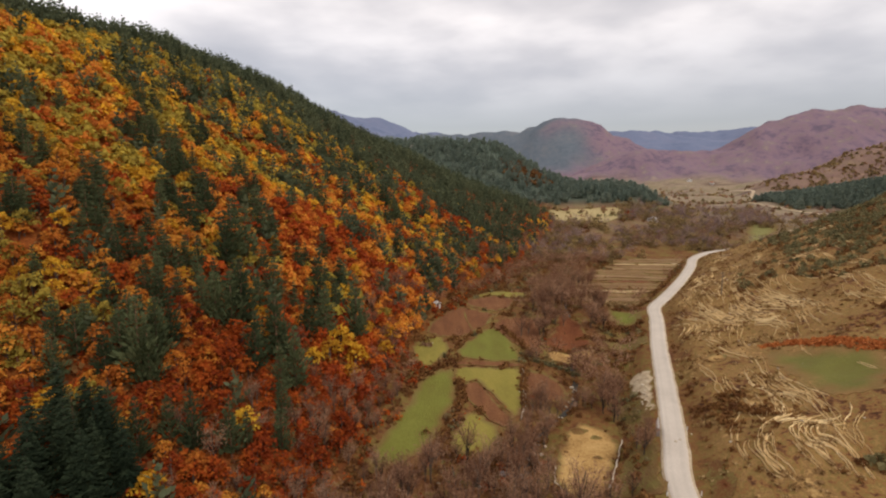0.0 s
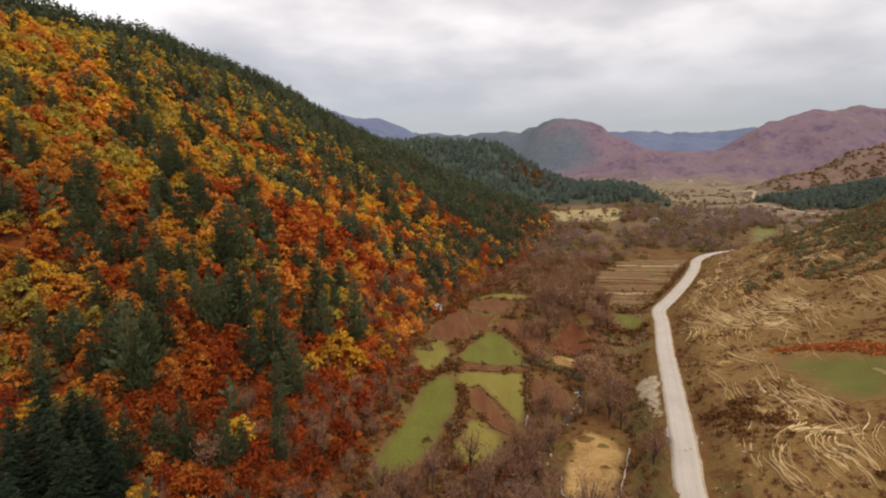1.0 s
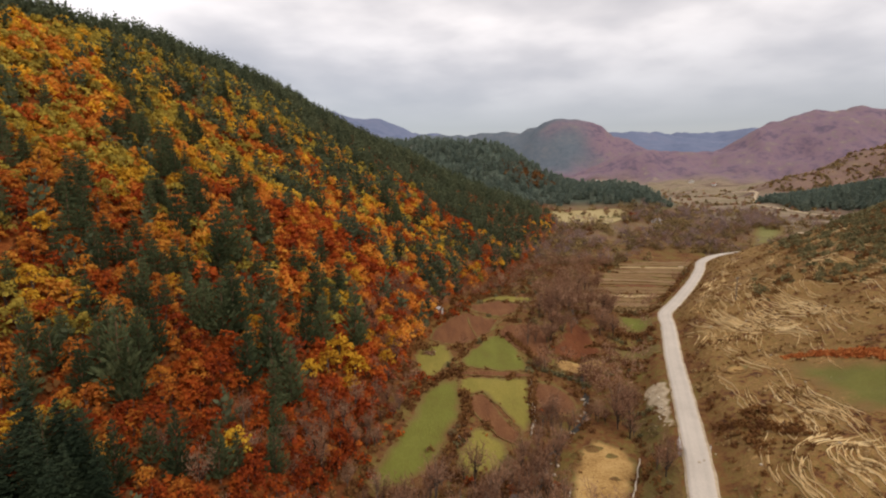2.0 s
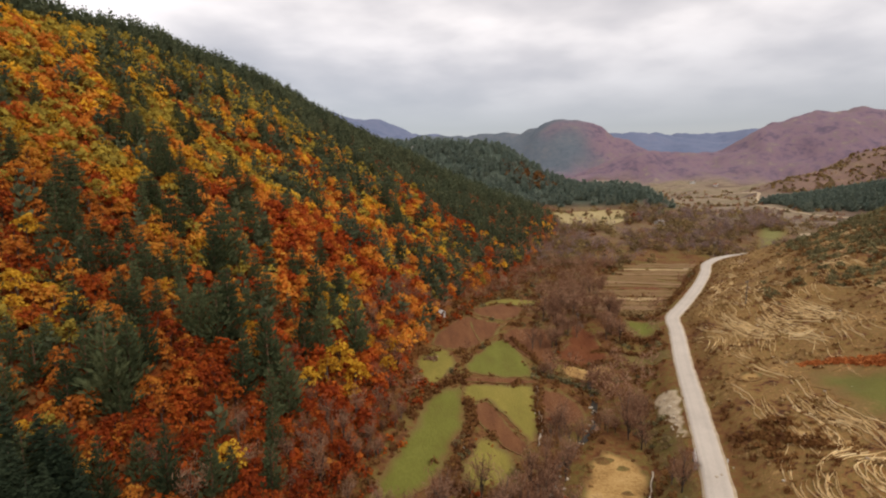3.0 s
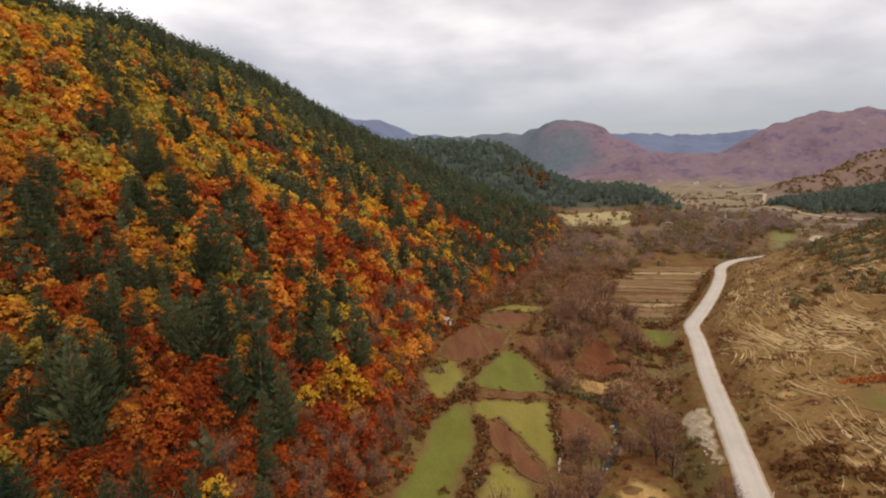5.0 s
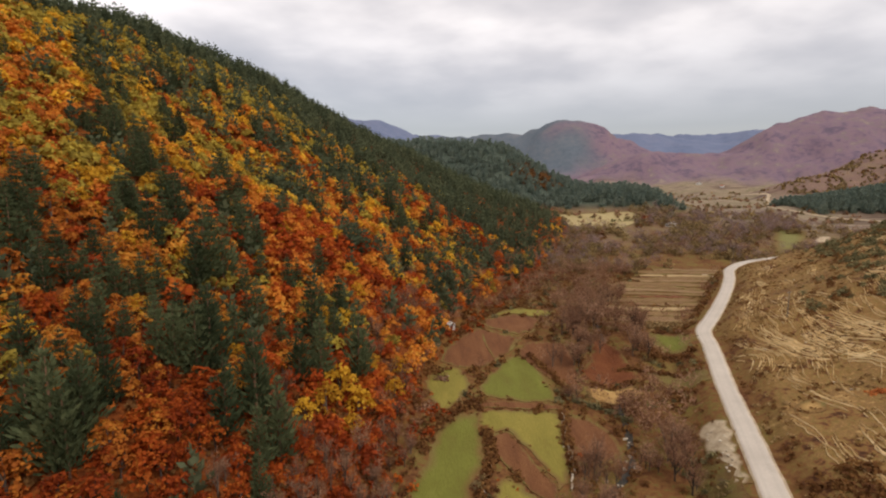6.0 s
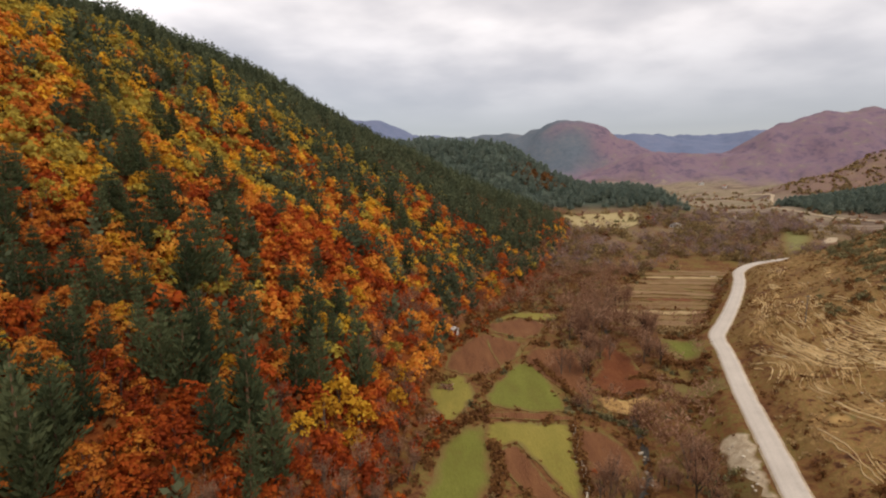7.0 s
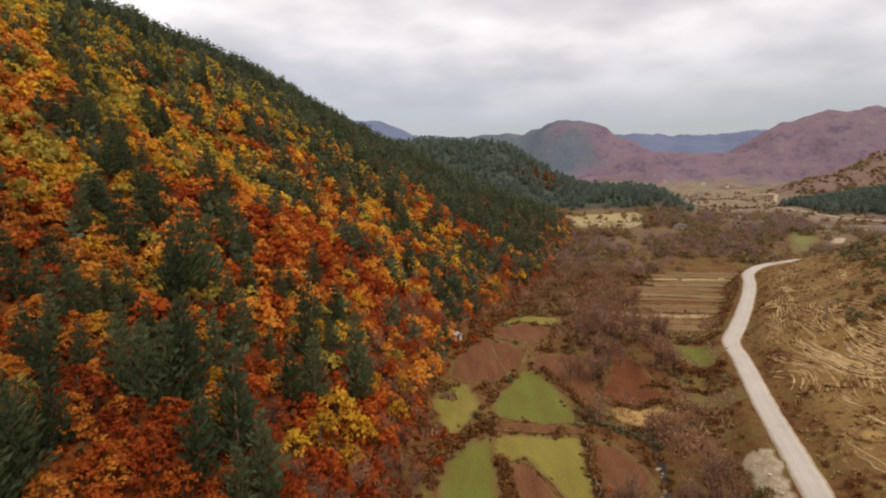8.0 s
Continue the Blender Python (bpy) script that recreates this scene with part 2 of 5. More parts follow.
    out = add("OutputMaterial")
    link(body, 0, out, "Surface")
    return mat

# ---------------------------------------------------------------- the lie of the land
def smooth(a, b, v):
    t = np.clip((np.asarray(v, float) - a) / (b - a), 0, 1)
    return t * t * (3 - 2 * t)


def curve_through(knots):
    """A smooth function through (place, value) pairs, straight beyond its ends."""
    px = np.array([k[0] for k in knots], float)
    pv = np.array([k[1] for k in knots], float)
    m = np.gradient(pv, px)

    def f(v):
        v = np.asarray(v, float)
        c = np.clip(v, px[0], px[-1])
        i = np.clip(np.searchsorted(px, c) - 1, 0, len(px) - 2)
        w = px[i + 1] - px[i]
        t = (c - px[i]) / w
        return ((2 * t**3 - 3 * t**2 + 1) * pv[i] + (t**3 - 2 * t**2 + t) * w * m[i]
                + (-2 * t**3 + 3 * t**2) * pv[i + 1] + (t**3 - t**2) * w * m[i + 1])
    return f


_rng = np.random.default_rng(5)
_waves = [(_rng.uniform(0, 2 * math.pi), _rng.uniform(0, 2 * math.pi), 2 ** _rng.uniform(-0.7, 0.7)) for _ in range(14)]


def ripple(x, y, size):
    """Smooth noise about -1 to 1 with bumps of about that many metres."""
    s = 0
    for a, p, k in _waves:
        w = 2 * math.pi * k / (2 * size)
        s = s + np.sin(w * (x * math.cos(a) + y * math.sin(a)) + p + 1.3 * np.sin(w * 0.6 * (y * math.cos(a) - x * math.sin(a)) + 2 * p))
    return s / 5.2


def soft_min(a, b, k):
    return -k * np.logaddexp(-a / k, -b / k)


FLOOR = curve_through([(-200, -19), (60, -14.5), (100, -13), (150, -10.6), (180, -9.2), (210, -6.8), (300, -5.5), (350, -4.5), (420, 2), (490, 8), (600, 13), (900, 21), (1500, 29), (2500, 45), (5000, 60)])
ROAD_X = curve_through([(-200, 20), (20, 39), (60, 42.5), (85, 45.0), (105, 52.6), (130, 62), (160, 73), (190, 85), (205, 90.5), (220, 101.5), (250, 123), (280, 143), (306, 159), (330, 186), (345, 215), (360, 260), (420, 330), (500, 380)])
ROAD_Z = curve_through([(-200, -9), (60, -7), (105, -6), (136, -5.2), (170, -4.3), (205, -3), (250, -1), (306, 2.5), (345, 3), (420, 4), (500, 8)])
FOOT_X = curve_through([(-200, -45), (60, -33), (85, -27), (110, -21), (140, -17), (175, -10), (215, -2), (260, 18), (300, 40), (380, 76), (440, 98), (480, 108), (560, 120)])
CREST_X = curve_through([(-200, -230), (60, -210), (100, -190), (200, -168), (305, -140), (430, -118), (480, -92), (560, -70)])
CREST_Z = curve_through([(-200, 45), (60, 62), (100, 93), (150, 110), (200, 118), (305, 122), (400, 117), (440, 106), (480, 94), (520, 80), (580, 55), (700, 20)])


def ridge(x, y, ax, ay, az, bx, by, bz, width):
    """A rounded ridge between two crest points."""
    dx, dy = bx - ax, by - ay
    t = ((x - ax) * dx + (y - ay) * dy) / (dx * dx + dy * dy)
    c = np.clip(t, 0, 1)
    d2 = (x - ax - c * dx) ** 2 + (y - ay - c * dy) ** 2
    return (az + (bz - az) * c) * np.exp(-d2 / (2 * width**2))


def chain(x, y, points, width):
    """Ridges from crest point to crest point."""
    top = 0
    for a, b in zip(points, points[1:]):
        top = np.maximum(top, ridge(x, y, *a, *b, width))
    return top


def height(x, y):
    x, y = np.asarray(x, float), np.asarray(y, float)
    fl, xf, xc, zc, xr, zr = FLOOR(y), FOOT_X(y), CREST_X(y), CREST_Z(y), ROAD_X(y), ROAD_Z(y)
    near = 1 - smooth(360, 470, y)
    # valley bottom, sunk along the stream, stepped by small terraces
    z = fl + 0.5 * ripple(x, y, 30) * smooth(20, 80, np.abs(y)) + 0.15 * ripple(x, y, 7)
    sx = STREAM_X(y)
    z = z - 1.6 * np.exp(-((x - sx) / 3.5) ** 2) * near
    # wooded hill
    t = np.clip((xf - x) / (xf - xc), 0, 1.0)
    p = t + 0.03 * np.sin(math.pi * np.clip(t / 0.4, 0, 1)) - 0.03 * t**6
    up = (zc - fl) * p
    back = np.maximum(xc - x, 0)
    up = up - 0.42 * back * back / (back + 40)
    fade = 1 - smooth(490, 640, y)
    hill = np.maximum(up, -3) * fade
    hill = hill + (1.8 * ripple(x, y, 42) + 0.6 * ripple(x, y, 15)) * smooth(0.03, 0.2, t) * fade
    z = z + hill
    # bench of the road and the open hill beside it
    bank = smooth(-13, -3, x - xr)
    bench = z + (zr - z) * bank
    z = np.where(x > xf + 4, z + (bench - z) * near * smooth(xf + 4, xf + 20, x), z)
    d = np.maximum(x - xr - 3.6, 0)
    rise = 0.30 * d + 2.6 * smooth(0, 7, d) + 0.0008 * d * d
    spur = 0.5 + 0.5 * np.tanh((310 + 0.10 * (x - 150) - y) / 26)
    rise = rise * spur
    rise = rise + (1.3 * ripple(x, y, 24) + 0.5 * ripple(x, y, 9) + 0.16 * ripple(x, y, 3.6)) * smooth(6, 30, d) * spur
    z = z + rise * near + 2.6 * np.exp(-(((x - 67) / 9) ** 2 + ((y - 88) / 9) ** 2)) * smooth(5, 14, d)
    # the wooded spur, the peak, the purple hill, the stony knoll and the far ranges
    away = smooth(470, 600, y)
    z = z + away * (ridge(x, y, -190, 790, 92, 50, 700, 78, 62) + ridge(x, y, 50, 700, 0, 215, 625, 26, 48))
    z = z + away * (chain(x, y, [(-900, 2250, 205), (-250, 2100, 178), (120, 2000, 186), (300, 1920, 190), (430, 1850, 228), (490, 1850, 226), (600, 1830, 170), (820, 1800, 90)], 165))
    z = z + away * (ridge(x, y, 1500, 1350, 215, 960, 1250, 190, 170) + ridge(x, y, 960, 1250, 0, 500, 1250, 85, 120))
    z = z + away * chain(x, y, [(530, 780, 14), (570, 782, 40), (660, 788, 80), (1000, 830, 140)], 62)
    z = z + away * ridge(x, y, 400, 615, 8, 640, 600, 46, 38)
    far = smooth(2300, 3900, y)
    z = z + far * (300 + 80 * ripple(x, y, 900) + 35 * ripple(x, y, 260) + 130 * smooth(200, -900, x) + 50 * smooth(1500, 2600, x))
    rough = smooth(520, 1100, y)
    z = z + rough * (10 * ripple(x, y, 90) + 5.0 * ripple(x, y, 33))
    return z


STREAM_X = curve_through([(-200, 0), (70, 12), (95, 17), (108, 20.5), (121, 26.5), (133, 37), (145, 41), (160, 44), (180, 48), (200, 53), (260, 66), (320, 100), (400, 150)])


def z_at(x, y):
    return float(height(x, y))



# ---------------------------------------------------------------- ground and road
def mesh_from(name, verts, faces, mat, smooth_shade=False):
    me = bpy.data.meshes.new(name)
    verts = np.asarray(verts, np.float32)
    me.vertices.add(len(verts))
    me.vertices.foreach_set("co", verts.ravel())
    faces = np.asarray(faces, np.int32)
    n, k = faces.shape
    me.loops.add(n * k)
    me.loops.foreach_set("vertex_index", faces.ravel())
    me.polygons.add(n)
    me.polygons.foreach_set("loop_start", np.arange(n, dtype=np.int32) * k)
    me.polygons.foreach_set("loop_total", np.full(n, k, np.int32))
    me.update(calc_edges=True)
    me.polygons.foreach_set("use_smooth", np.full(n, smooth_shade))
    me.materials.append(mat)
    me.validate()
    return me


def give(me, name, values):
    me.attributes.new(name, "FLOAT", "POINT").data.foreach_set("value", np.asarray(values, np.float32))


def grid_faces(rows, cols):
    i = (np.arange(rows - 1)[:, None] * cols + np.arange(cols - 1)[None, :]).ravel()
    return np.stack([i, i + 1, i + cols + 1, i + cols], 1)


ys = np.concatenate([np.linspace(-180, 55, 26)[:-1], np.linspace(55, 340, 250)[:-1], np.geomspace(340, 4850, 200)])
us = np.concatenate([np.linspace(-1.7, -0.8, 28)[:-1], np.linspace(-0.8, 0.8, 262)[:-1], np.linspace(0.8, 1.7, 28)])
GY, GU = np.meshgrid(ys, us, indexing="ij")
GX = GU * (np.abs(GY) + 130)
GZ = height(GX, GY)
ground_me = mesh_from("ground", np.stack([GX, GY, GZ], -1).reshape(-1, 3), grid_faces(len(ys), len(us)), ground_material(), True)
_x, _y, _z = GX.ravel(), GY.ravel(), GZ.ravel()
_foot, _road = FOOT_X(_y), ROAD_X(_y)
give(ground_me, "litter", smooth(4, -6, _x - _foot) * (1 - smooth(620, 900, _y)))
_knoll = smooth(450, 520, _x) * smooth(650, 710, _y) * (1 - smooth(880, 960, _y)) * smooth(5, 20, _z - FLOOR(_y))
give(ground_me, "dry", np.maximum(smooth(2, 10, _x - _road) * (1 - smooth(330, 430, _y)), _knoll))
give(ground_me, "plain", np.clip(0.35 * smooth(350, 460, _y) + 0.65 * smooth(540, 740, _y) + 0.9 * smooth(430, 520, _y) * smooth(260, 330, _x) + np.exp(-((_x - 720) / 170) ** 2 - ((_y - 760) / 90) ** 2), 0, 1) * smooth(-10, 30, _x - _foot) * (1 - 0.85 * _knoll))
_up = _z - FLOOR(_y)
# woods, conifer and range zones bring in the haze-tinted colours
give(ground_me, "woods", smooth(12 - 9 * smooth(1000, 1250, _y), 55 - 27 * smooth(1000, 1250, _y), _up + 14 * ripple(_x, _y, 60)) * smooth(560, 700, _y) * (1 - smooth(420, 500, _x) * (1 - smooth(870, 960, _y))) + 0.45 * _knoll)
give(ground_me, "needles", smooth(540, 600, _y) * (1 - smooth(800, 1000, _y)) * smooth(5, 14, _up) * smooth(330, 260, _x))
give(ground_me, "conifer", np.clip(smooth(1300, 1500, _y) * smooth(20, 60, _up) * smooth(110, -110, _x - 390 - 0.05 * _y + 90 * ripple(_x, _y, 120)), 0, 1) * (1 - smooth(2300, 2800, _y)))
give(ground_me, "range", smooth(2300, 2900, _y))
ground = tagged(new("ground", ground_me), "valley ground with leaf litter, dry grass and far wooded hills tinted with haze", "ground", kind="structure")


def ribbon(name, xs_of, z_of, y0, y1, step, left, right, mat, lift=0.0, crown=0.0, thick=0.3, wobble=0.0):
    """A strip along a line of the plan, square to it, with a rounded top and closed sides."""
    yy = np.arange(y0, y1 + step, step)
    xx = xs_of(yy)
    g = np.gradient(xx, yy)
    nx, ny = 1 / np.sqrt(1 + g * g), -g / np.sqrt(1 + g * g)
    zz = z_of(yy) + lift
    offs = np.linspace(left, right, 7)
    rows_ = []
    for k, o in enumerate(offs):
        edge = o + (wobble * ripple(yy * 1.0, yy * 0 + 3 * k, 4.0) if k in (0, 6) else 0)
        rows_.append(np.stack([xx + nx * edge, yy + ny * edge, zz + crown * (1 - ((o - (left + right) / 2) / ((right - left) / 2)) ** 2)], -1))
    top = np.stack(rows_, 1)
    low_l, low_r = top[:, :1].copy(), top[:, -1:].copy()
    low_l[..., 2] -= thick
    low_r[..., 2] -= thick
    v = np.concatenate([low_l, top, low_r], 1)
    return new(name, mesh_from(name, v.reshape(-1, 3), grid_faces(len(yy), 9), mat, True))


tagged(ribbon("road_shoulder", ROAD_X, ROAD_Z, 40, 372, 1.0, -2.85, 2.95, gravel, 0.10, 0.02, 0.6, 0.14), "pale gravel shoulder along the asphalt road", "road shoulder", kind="structure")
road = ribbon("road", ROAD_X, ROAD_Z, 40, 372, 1.0, -2.4, 2.4, asphalt, 0.17, 0.05, 0.3, 0.08)
give(road.data, "across", np.tile([-1.1, -1, -2 / 3, -1 / 3, 0, 1 / 3, 2 / 3, 1, 1.1], len(road.data.vertices) // 9))
tagged(road, "worn pale grey asphalt country road", "road", kind="structure")

# ---------------------------------------------------------------- trees
def tube(path, radii, sides=6):
    """A tapered limb along a path: vertices and quads."""
    path = np.asarray(path, float)
    v, f = [], []
    for i, (p, r) in enumerate(zip(path, radii)):
        d = path[min(i + 1, len(path) - 1)] - path[max(i - 1, 0)]
        d = d / (np.linalg.norm(d) + 1e-9)
        a = np.cross(d, (0.3, 1, 0.1))
        a /= np.linalg.norm(a) + 1e-9
        b = np.cross(d, a)
        for k in range(sides):
            w = 2 * math.pi * k / sides
            v.append(p + r * (a * math.cos(w) + b * math.sin(w)))
    for i in range(len(path) - 1):
        for k in range(sides):
            q = (k + 1) % sides
            f.append((i * sides + k, i * sides + q, (i + 1) * sides + q, (i + 1) * sides + k))
    return np.array(v), np.array(f)


def join(pieces):
    v, f, n = [], [], 0
    for a, b in pieces:
        v.append(a)
        f.append(b + n)
        n += len(a)
    return np.concatenate(v), np.concatenate(f)


def sprays(rng, at, out, size, flat=0.5):
    """Small uneven leaf sprays (quads) at points, facing roughly outwards."""
    n = len(at)
    nrm = out + rng.normal(0, flat, (n, 3))
    nrm /= np.linalg.norm(nrm, axis=1, keepdims=True) + 1e-9
    a = np.cross(nrm, rng.normal(0, 1, (n, 3)))
    a /= np.linalg.norm(a, axis=1, keepdims=True) + 1e-9
    b = np.cross(nrm, a)
    s = size * rng.uniform(0.6, 1.3, (n, 1))
    corners = []
    for ca, cb in ((-1, -0.3), (0.1, -0.9), (1, 0.2), (-0.1, 0.9)):
        corners.append(at + s * (a * (ca + rng.normal(0, 0.2, (n, 1))) + b * (cb + rng.normal(0, 0.2, (n, 1)))) + nrm * s * rng.normal(0, 0.2, (n, 1)))
    v = np.stack(corners, 1).reshape(-1, 3)
    return v, np.arange(4 * n).reshape(n, 4)


def needles(rng, at, out, size, slim=0.30, up=0.55):
    """Slim upswept needle tufts (quads) at points, pointing outwards."""
    n = len(at)
    axis = out + (0, 0, up) + rng.normal(0, 0.30, (n, 3))
    axis /= np.linalg.norm(axis, axis=1, keepdims=True) + 1e-9
    side = np.cross(axis, out + rng.normal(0, 0.5, (n, 3)))
    side /= np.linalg.norm(side, axis=1, keepdims=True) + 1e-9
    s = size * rng.uniform(0.65, 1.3, (n, 1))
    v = np.stack([at - axis * s, at + side * s * slim - axis * s * 0.1, at + axis * s * 1.1, at - side * s * slim - axis * s * 0.1], 1).reshape(-1, 3)
    return v, np.arange(4 * n).reshape(n, 4)


def broadleaf(seed, count, size, tall=8.0, wide=3.4, flat=0.5):
    """Trunk with limbs; crown of leaf sprays on uneven lobes."""
    rng = np.random.default_rng(seed)
    lobes, limbs = [], []
    top = tall * 0.5
    limbs.append(tube([(0, 0, -0.8), (rng.normal(0, .1), rng.normal(0, .1), tall * .3), (rng.normal(0, .3), rng.normal(0, .3), tall * .72)], [.19, .14, .05]))
    for k in range(13):
        w = k * 2.4 + rng.uniform(0, 1)
        g = math.sqrt((k + 0.3) / 13)
        r = wide * 0.80 * g * rng.uniform(0.85, 1.1)
        h = tall * (0.82 - 0.50 * g * g + rng.normal(0, 0.05))
        c = np.array([r * math.cos(w), r * math.sin(w), h])
        lobes.append((c, wide * rng.uniform(0.26, 0.42)))
        if k % 3 == 0:
            limbs.append(tube([(0, 0, tall * .28), c * (.45, .45, .75), c], [.09, .06, .02], 3))
    at, out = [], []
    for c, r in lobes:
        n = int(count / len(lobes))
        d = rng.normal(0, 1, (n, 3))
        d /= np.linalg.norm(d, axis=1, keepdims=True)
        d[:, 2] = np.abs(d[:, 2]) * 1.0 - 0.25
        at.append(c + d * r * rng.uniform(0.72, 1.12, (n, 1)) * (1, 1, 0.95))
        out.append(d + (0, 0, 0.35))
    return join(limbs), sprays(rng, np.concatenate(at), np.concatenate(out), size, flat)


def conifer(seed, whorls, per, tall=13.0, wide=2.7, start=0.14, droop=0.25, tufts=3, ragged=0.25, size=0.34, taper=0.65):
    """Straight trunk; whorls of boughs, each a spine of needle fans."""
    rng = np.random.default_rng(seed)
    trunk = tube([(0, 0, -0.8), (0, 0, tall * .4), (0.05, 0, tall * .98)], [.2, .14, .02])
    v, f, n = [], [], 0
    for i in range(whorls):
        g = (i + rng.uniform(-0.3, 0.3)) / whorls
        h = tall * (start + (1 - start) * max(g, 0))
        reach = wide * (1 - max(g, 0)) ** taper * (0.55 + 0.45 * min(1, (g + 0.12) * 5)) + 0.12
        for k in range(max(3, round(per * (1 - 0.45 * g)))):
            w = 2 * math.pi * (k + rng.uniform(-.35, .35)) / per + i * 1.9
            ln = reach * rng.uniform(1 - ragged * 1.5, 1 + ragged)
            dirn = np.array([math.cos(w), math.sin(w), 0])
            side = np.array([-math.sin(w), math.cos(w), 0])
            for j in range(tufts):
                a, b = j / tufts, (j + 1.25) / tufts
                for tilt in ((0.35, -0.1) if tufts > 1 else (0.2,)):
                    half = size * (0.6 + ln * 0.22) * (1.15 - 0.55 * a) * rng.uniform(.7, 1.25)
                    za = h - droop * ln * a + 0.12 * a * a * ln + rng.normal(0, .05)
                    zb = h - droop * ln * b + 0.30 * b * b * ln + rng.normal(0, .08)
                    s = rng.choice((-1, 1))
                    v += [dirn * ln * a + (0, 0, za), dirn * ln * (a * .5 + b * .5) + side * half * s + (0, 0, za * .5 + zb * .5 - half * tilt),
                          dirn * ln * b + side * rng.normal(0, .1) + (0, 0, zb), dirn * ln * (a * .6 + b * .4) - side * half * s + (0, 0, za * .5 + zb * .5 - half * tilt * .4)]
                    f.append((n, n + 1, n + 2, n + 3))
                    n += 4
    return trunk, (np.array(v), np.array(f))


def pine(seed, whorls, per, clump, size, tall=13.0, wide=3.0, start=0.15, slim=0.30):
    """Straight trunk; rounded whorls of boughs, each a few puffs of needle sprays."""
    rng = np.random.default_rng(seed)
    trunk = tube([(0, 0, -0.8), (0, 0, tall * .45), (0.05, 0, tall * .97)], [.2, .14, .03], 5)
    at, out, big = [], [], []
    for i in range(whorls):
        g = (i + rng.uniform(-0.25, 0.25)) / whorls
        g = min(max(g, 0), 0.985)
        reach = wide * (1 - g) ** 0.72 * (0.62 + 0.38 * min(1, (g + 0.08) * 5)) * rng.uniform(0.86, 1.12) + 0.15
        for k in range(max(3, round(per * (1 - 0.5 * g)))):
            w = 2 * math.pi * (k + rng.uniform(-.35, .35)) / max(3, round(per * (1 - 0.5 * g))) + i * 1.9
            ln = reach * rng.uniform(0.7, 1.15)
            for f in ((0.45, 0.86) if reach > 1.1 else (0.7,)):
                c = np.array([ln * f * math.cos(w), ln * f * math.sin(w), tall * (start + (1 - start) * g) + 0.10 * ln * (f - 0.5) + rng.normal(0, 0.12)])
                d = rng.normal(0, 1, (clump, 3))
                d /= np.linalg.norm(d, axis=1, keepdims=True)
                d[:, 2] = np.abs(d[:, 2]) * 1.1 - 0.25
                at.append(c + d * (0.26 * ln + 0.22) * (1, 1, 0.62))
                out.append(d * 0.5 + (0.9 * math.cos(w), 0.9 * math.sin(w), 0.55))
                big.append(np.full((clump, 1), size * (0.55 + 0.5 * (1 - g))))
    d = rng.normal(0, 1, (clump + 1, 3)) * (0.10, 0.10, 0.30)
    at.append(d + (0.05, 0, tall * 0.96))
    out.append(d + (0, -0.3, 0.2))
    big.append(np.full((clump + 1, 1), size * 0.42))
    return trunk, needles(rng, np.concatenate(at), np.concatenate(out), np.concatenate(big), slim)


def bare(seed, count, tall=7.0, wide=2.6):
    """Leafless tree: limbs that fork into a haze of thin twigs."""
    rng = np.random.default_rng(seed)
    limbs = [tube([(0, 0, -.6), (rng.normal(0, .15), rng.normal(0, .15), tall * .3), (rng.normal(0, .4), rng.normal(0, .4), tall * .8)], [.15, .11, .03], 5)]
    v = []
    for k in range(9):
        w = k * 2.4 + rng.uniform(0, .8)
        r = wide * rng.uniform(.3, .8)
        c = np.array([r * math.cos(w), r * math.sin(w), tall * rng.uniform(.5, .9)])
        s = np.array([0, 0, tall * rng.uniform(.12, .4)])
        limbs.append(tube([s, s * .5 + c * .5 + (0, 0, -.1), c], [.07, .045, .015], 4))
        for q in range(count // 9):
            a = s + (c - s) * rng.uniform(.35, 1.05) + rng.normal(0, .11 * wide, 3)
            d = rng.normal(0, 1, 3) * (1, 1, .8) + (c - s) / np.linalg.norm(c - s) * .6 + (0, 0, .6)
            d /= np.linalg.norm(d)
            ln = wide * rng.uniform(.18, .40)
            e = np.cross(d, rng.normal(0, 1, 3))
            e /= np.linalg.norm(e)
            m = a + d * ln * .6 + rng.normal(0, .06, 3)
            v += [a - e * .025, m - e * .045, a + d * ln, m + e * .045]
    v = np.array(v)
    return join(limbs), (v, np.arange(len(v)).reshape(-1, 4))


def shrub(seed, count, size, wide=1.2, tall=1.5):
    """Low rounded bush: short stems and sprays down to the ground."""
    rng = np.random.default_rng(seed)
    stems = [tube([(0, 0, -.3), (rng.normal(0, .3 * wide), rng.normal(0, .3 * wide), tall * .8)], [.04, .015], 4) for _ in range(4)]
    d = rng.normal(0, 1, (count, 3))
    d /= np.linalg.norm(d, axis=1, keepdims=True)
    d[:, 2] = np.abs(d[:, 2])
    at = d * (wide, wide, tall) * rng.uniform(.55, 1.1, (count, 1)) * (1 + .25 * np.sin(d[:, :1] * 5 + seed))
    return join(stems), sprays(rng, at, d + (0, 0, .3), size, .6)


def part(name, data, mat, parent, label=""):
    ob = new(name, mesh_from(name, *data, mat))
    ob.parent = parent
    return tagged(ob, label)


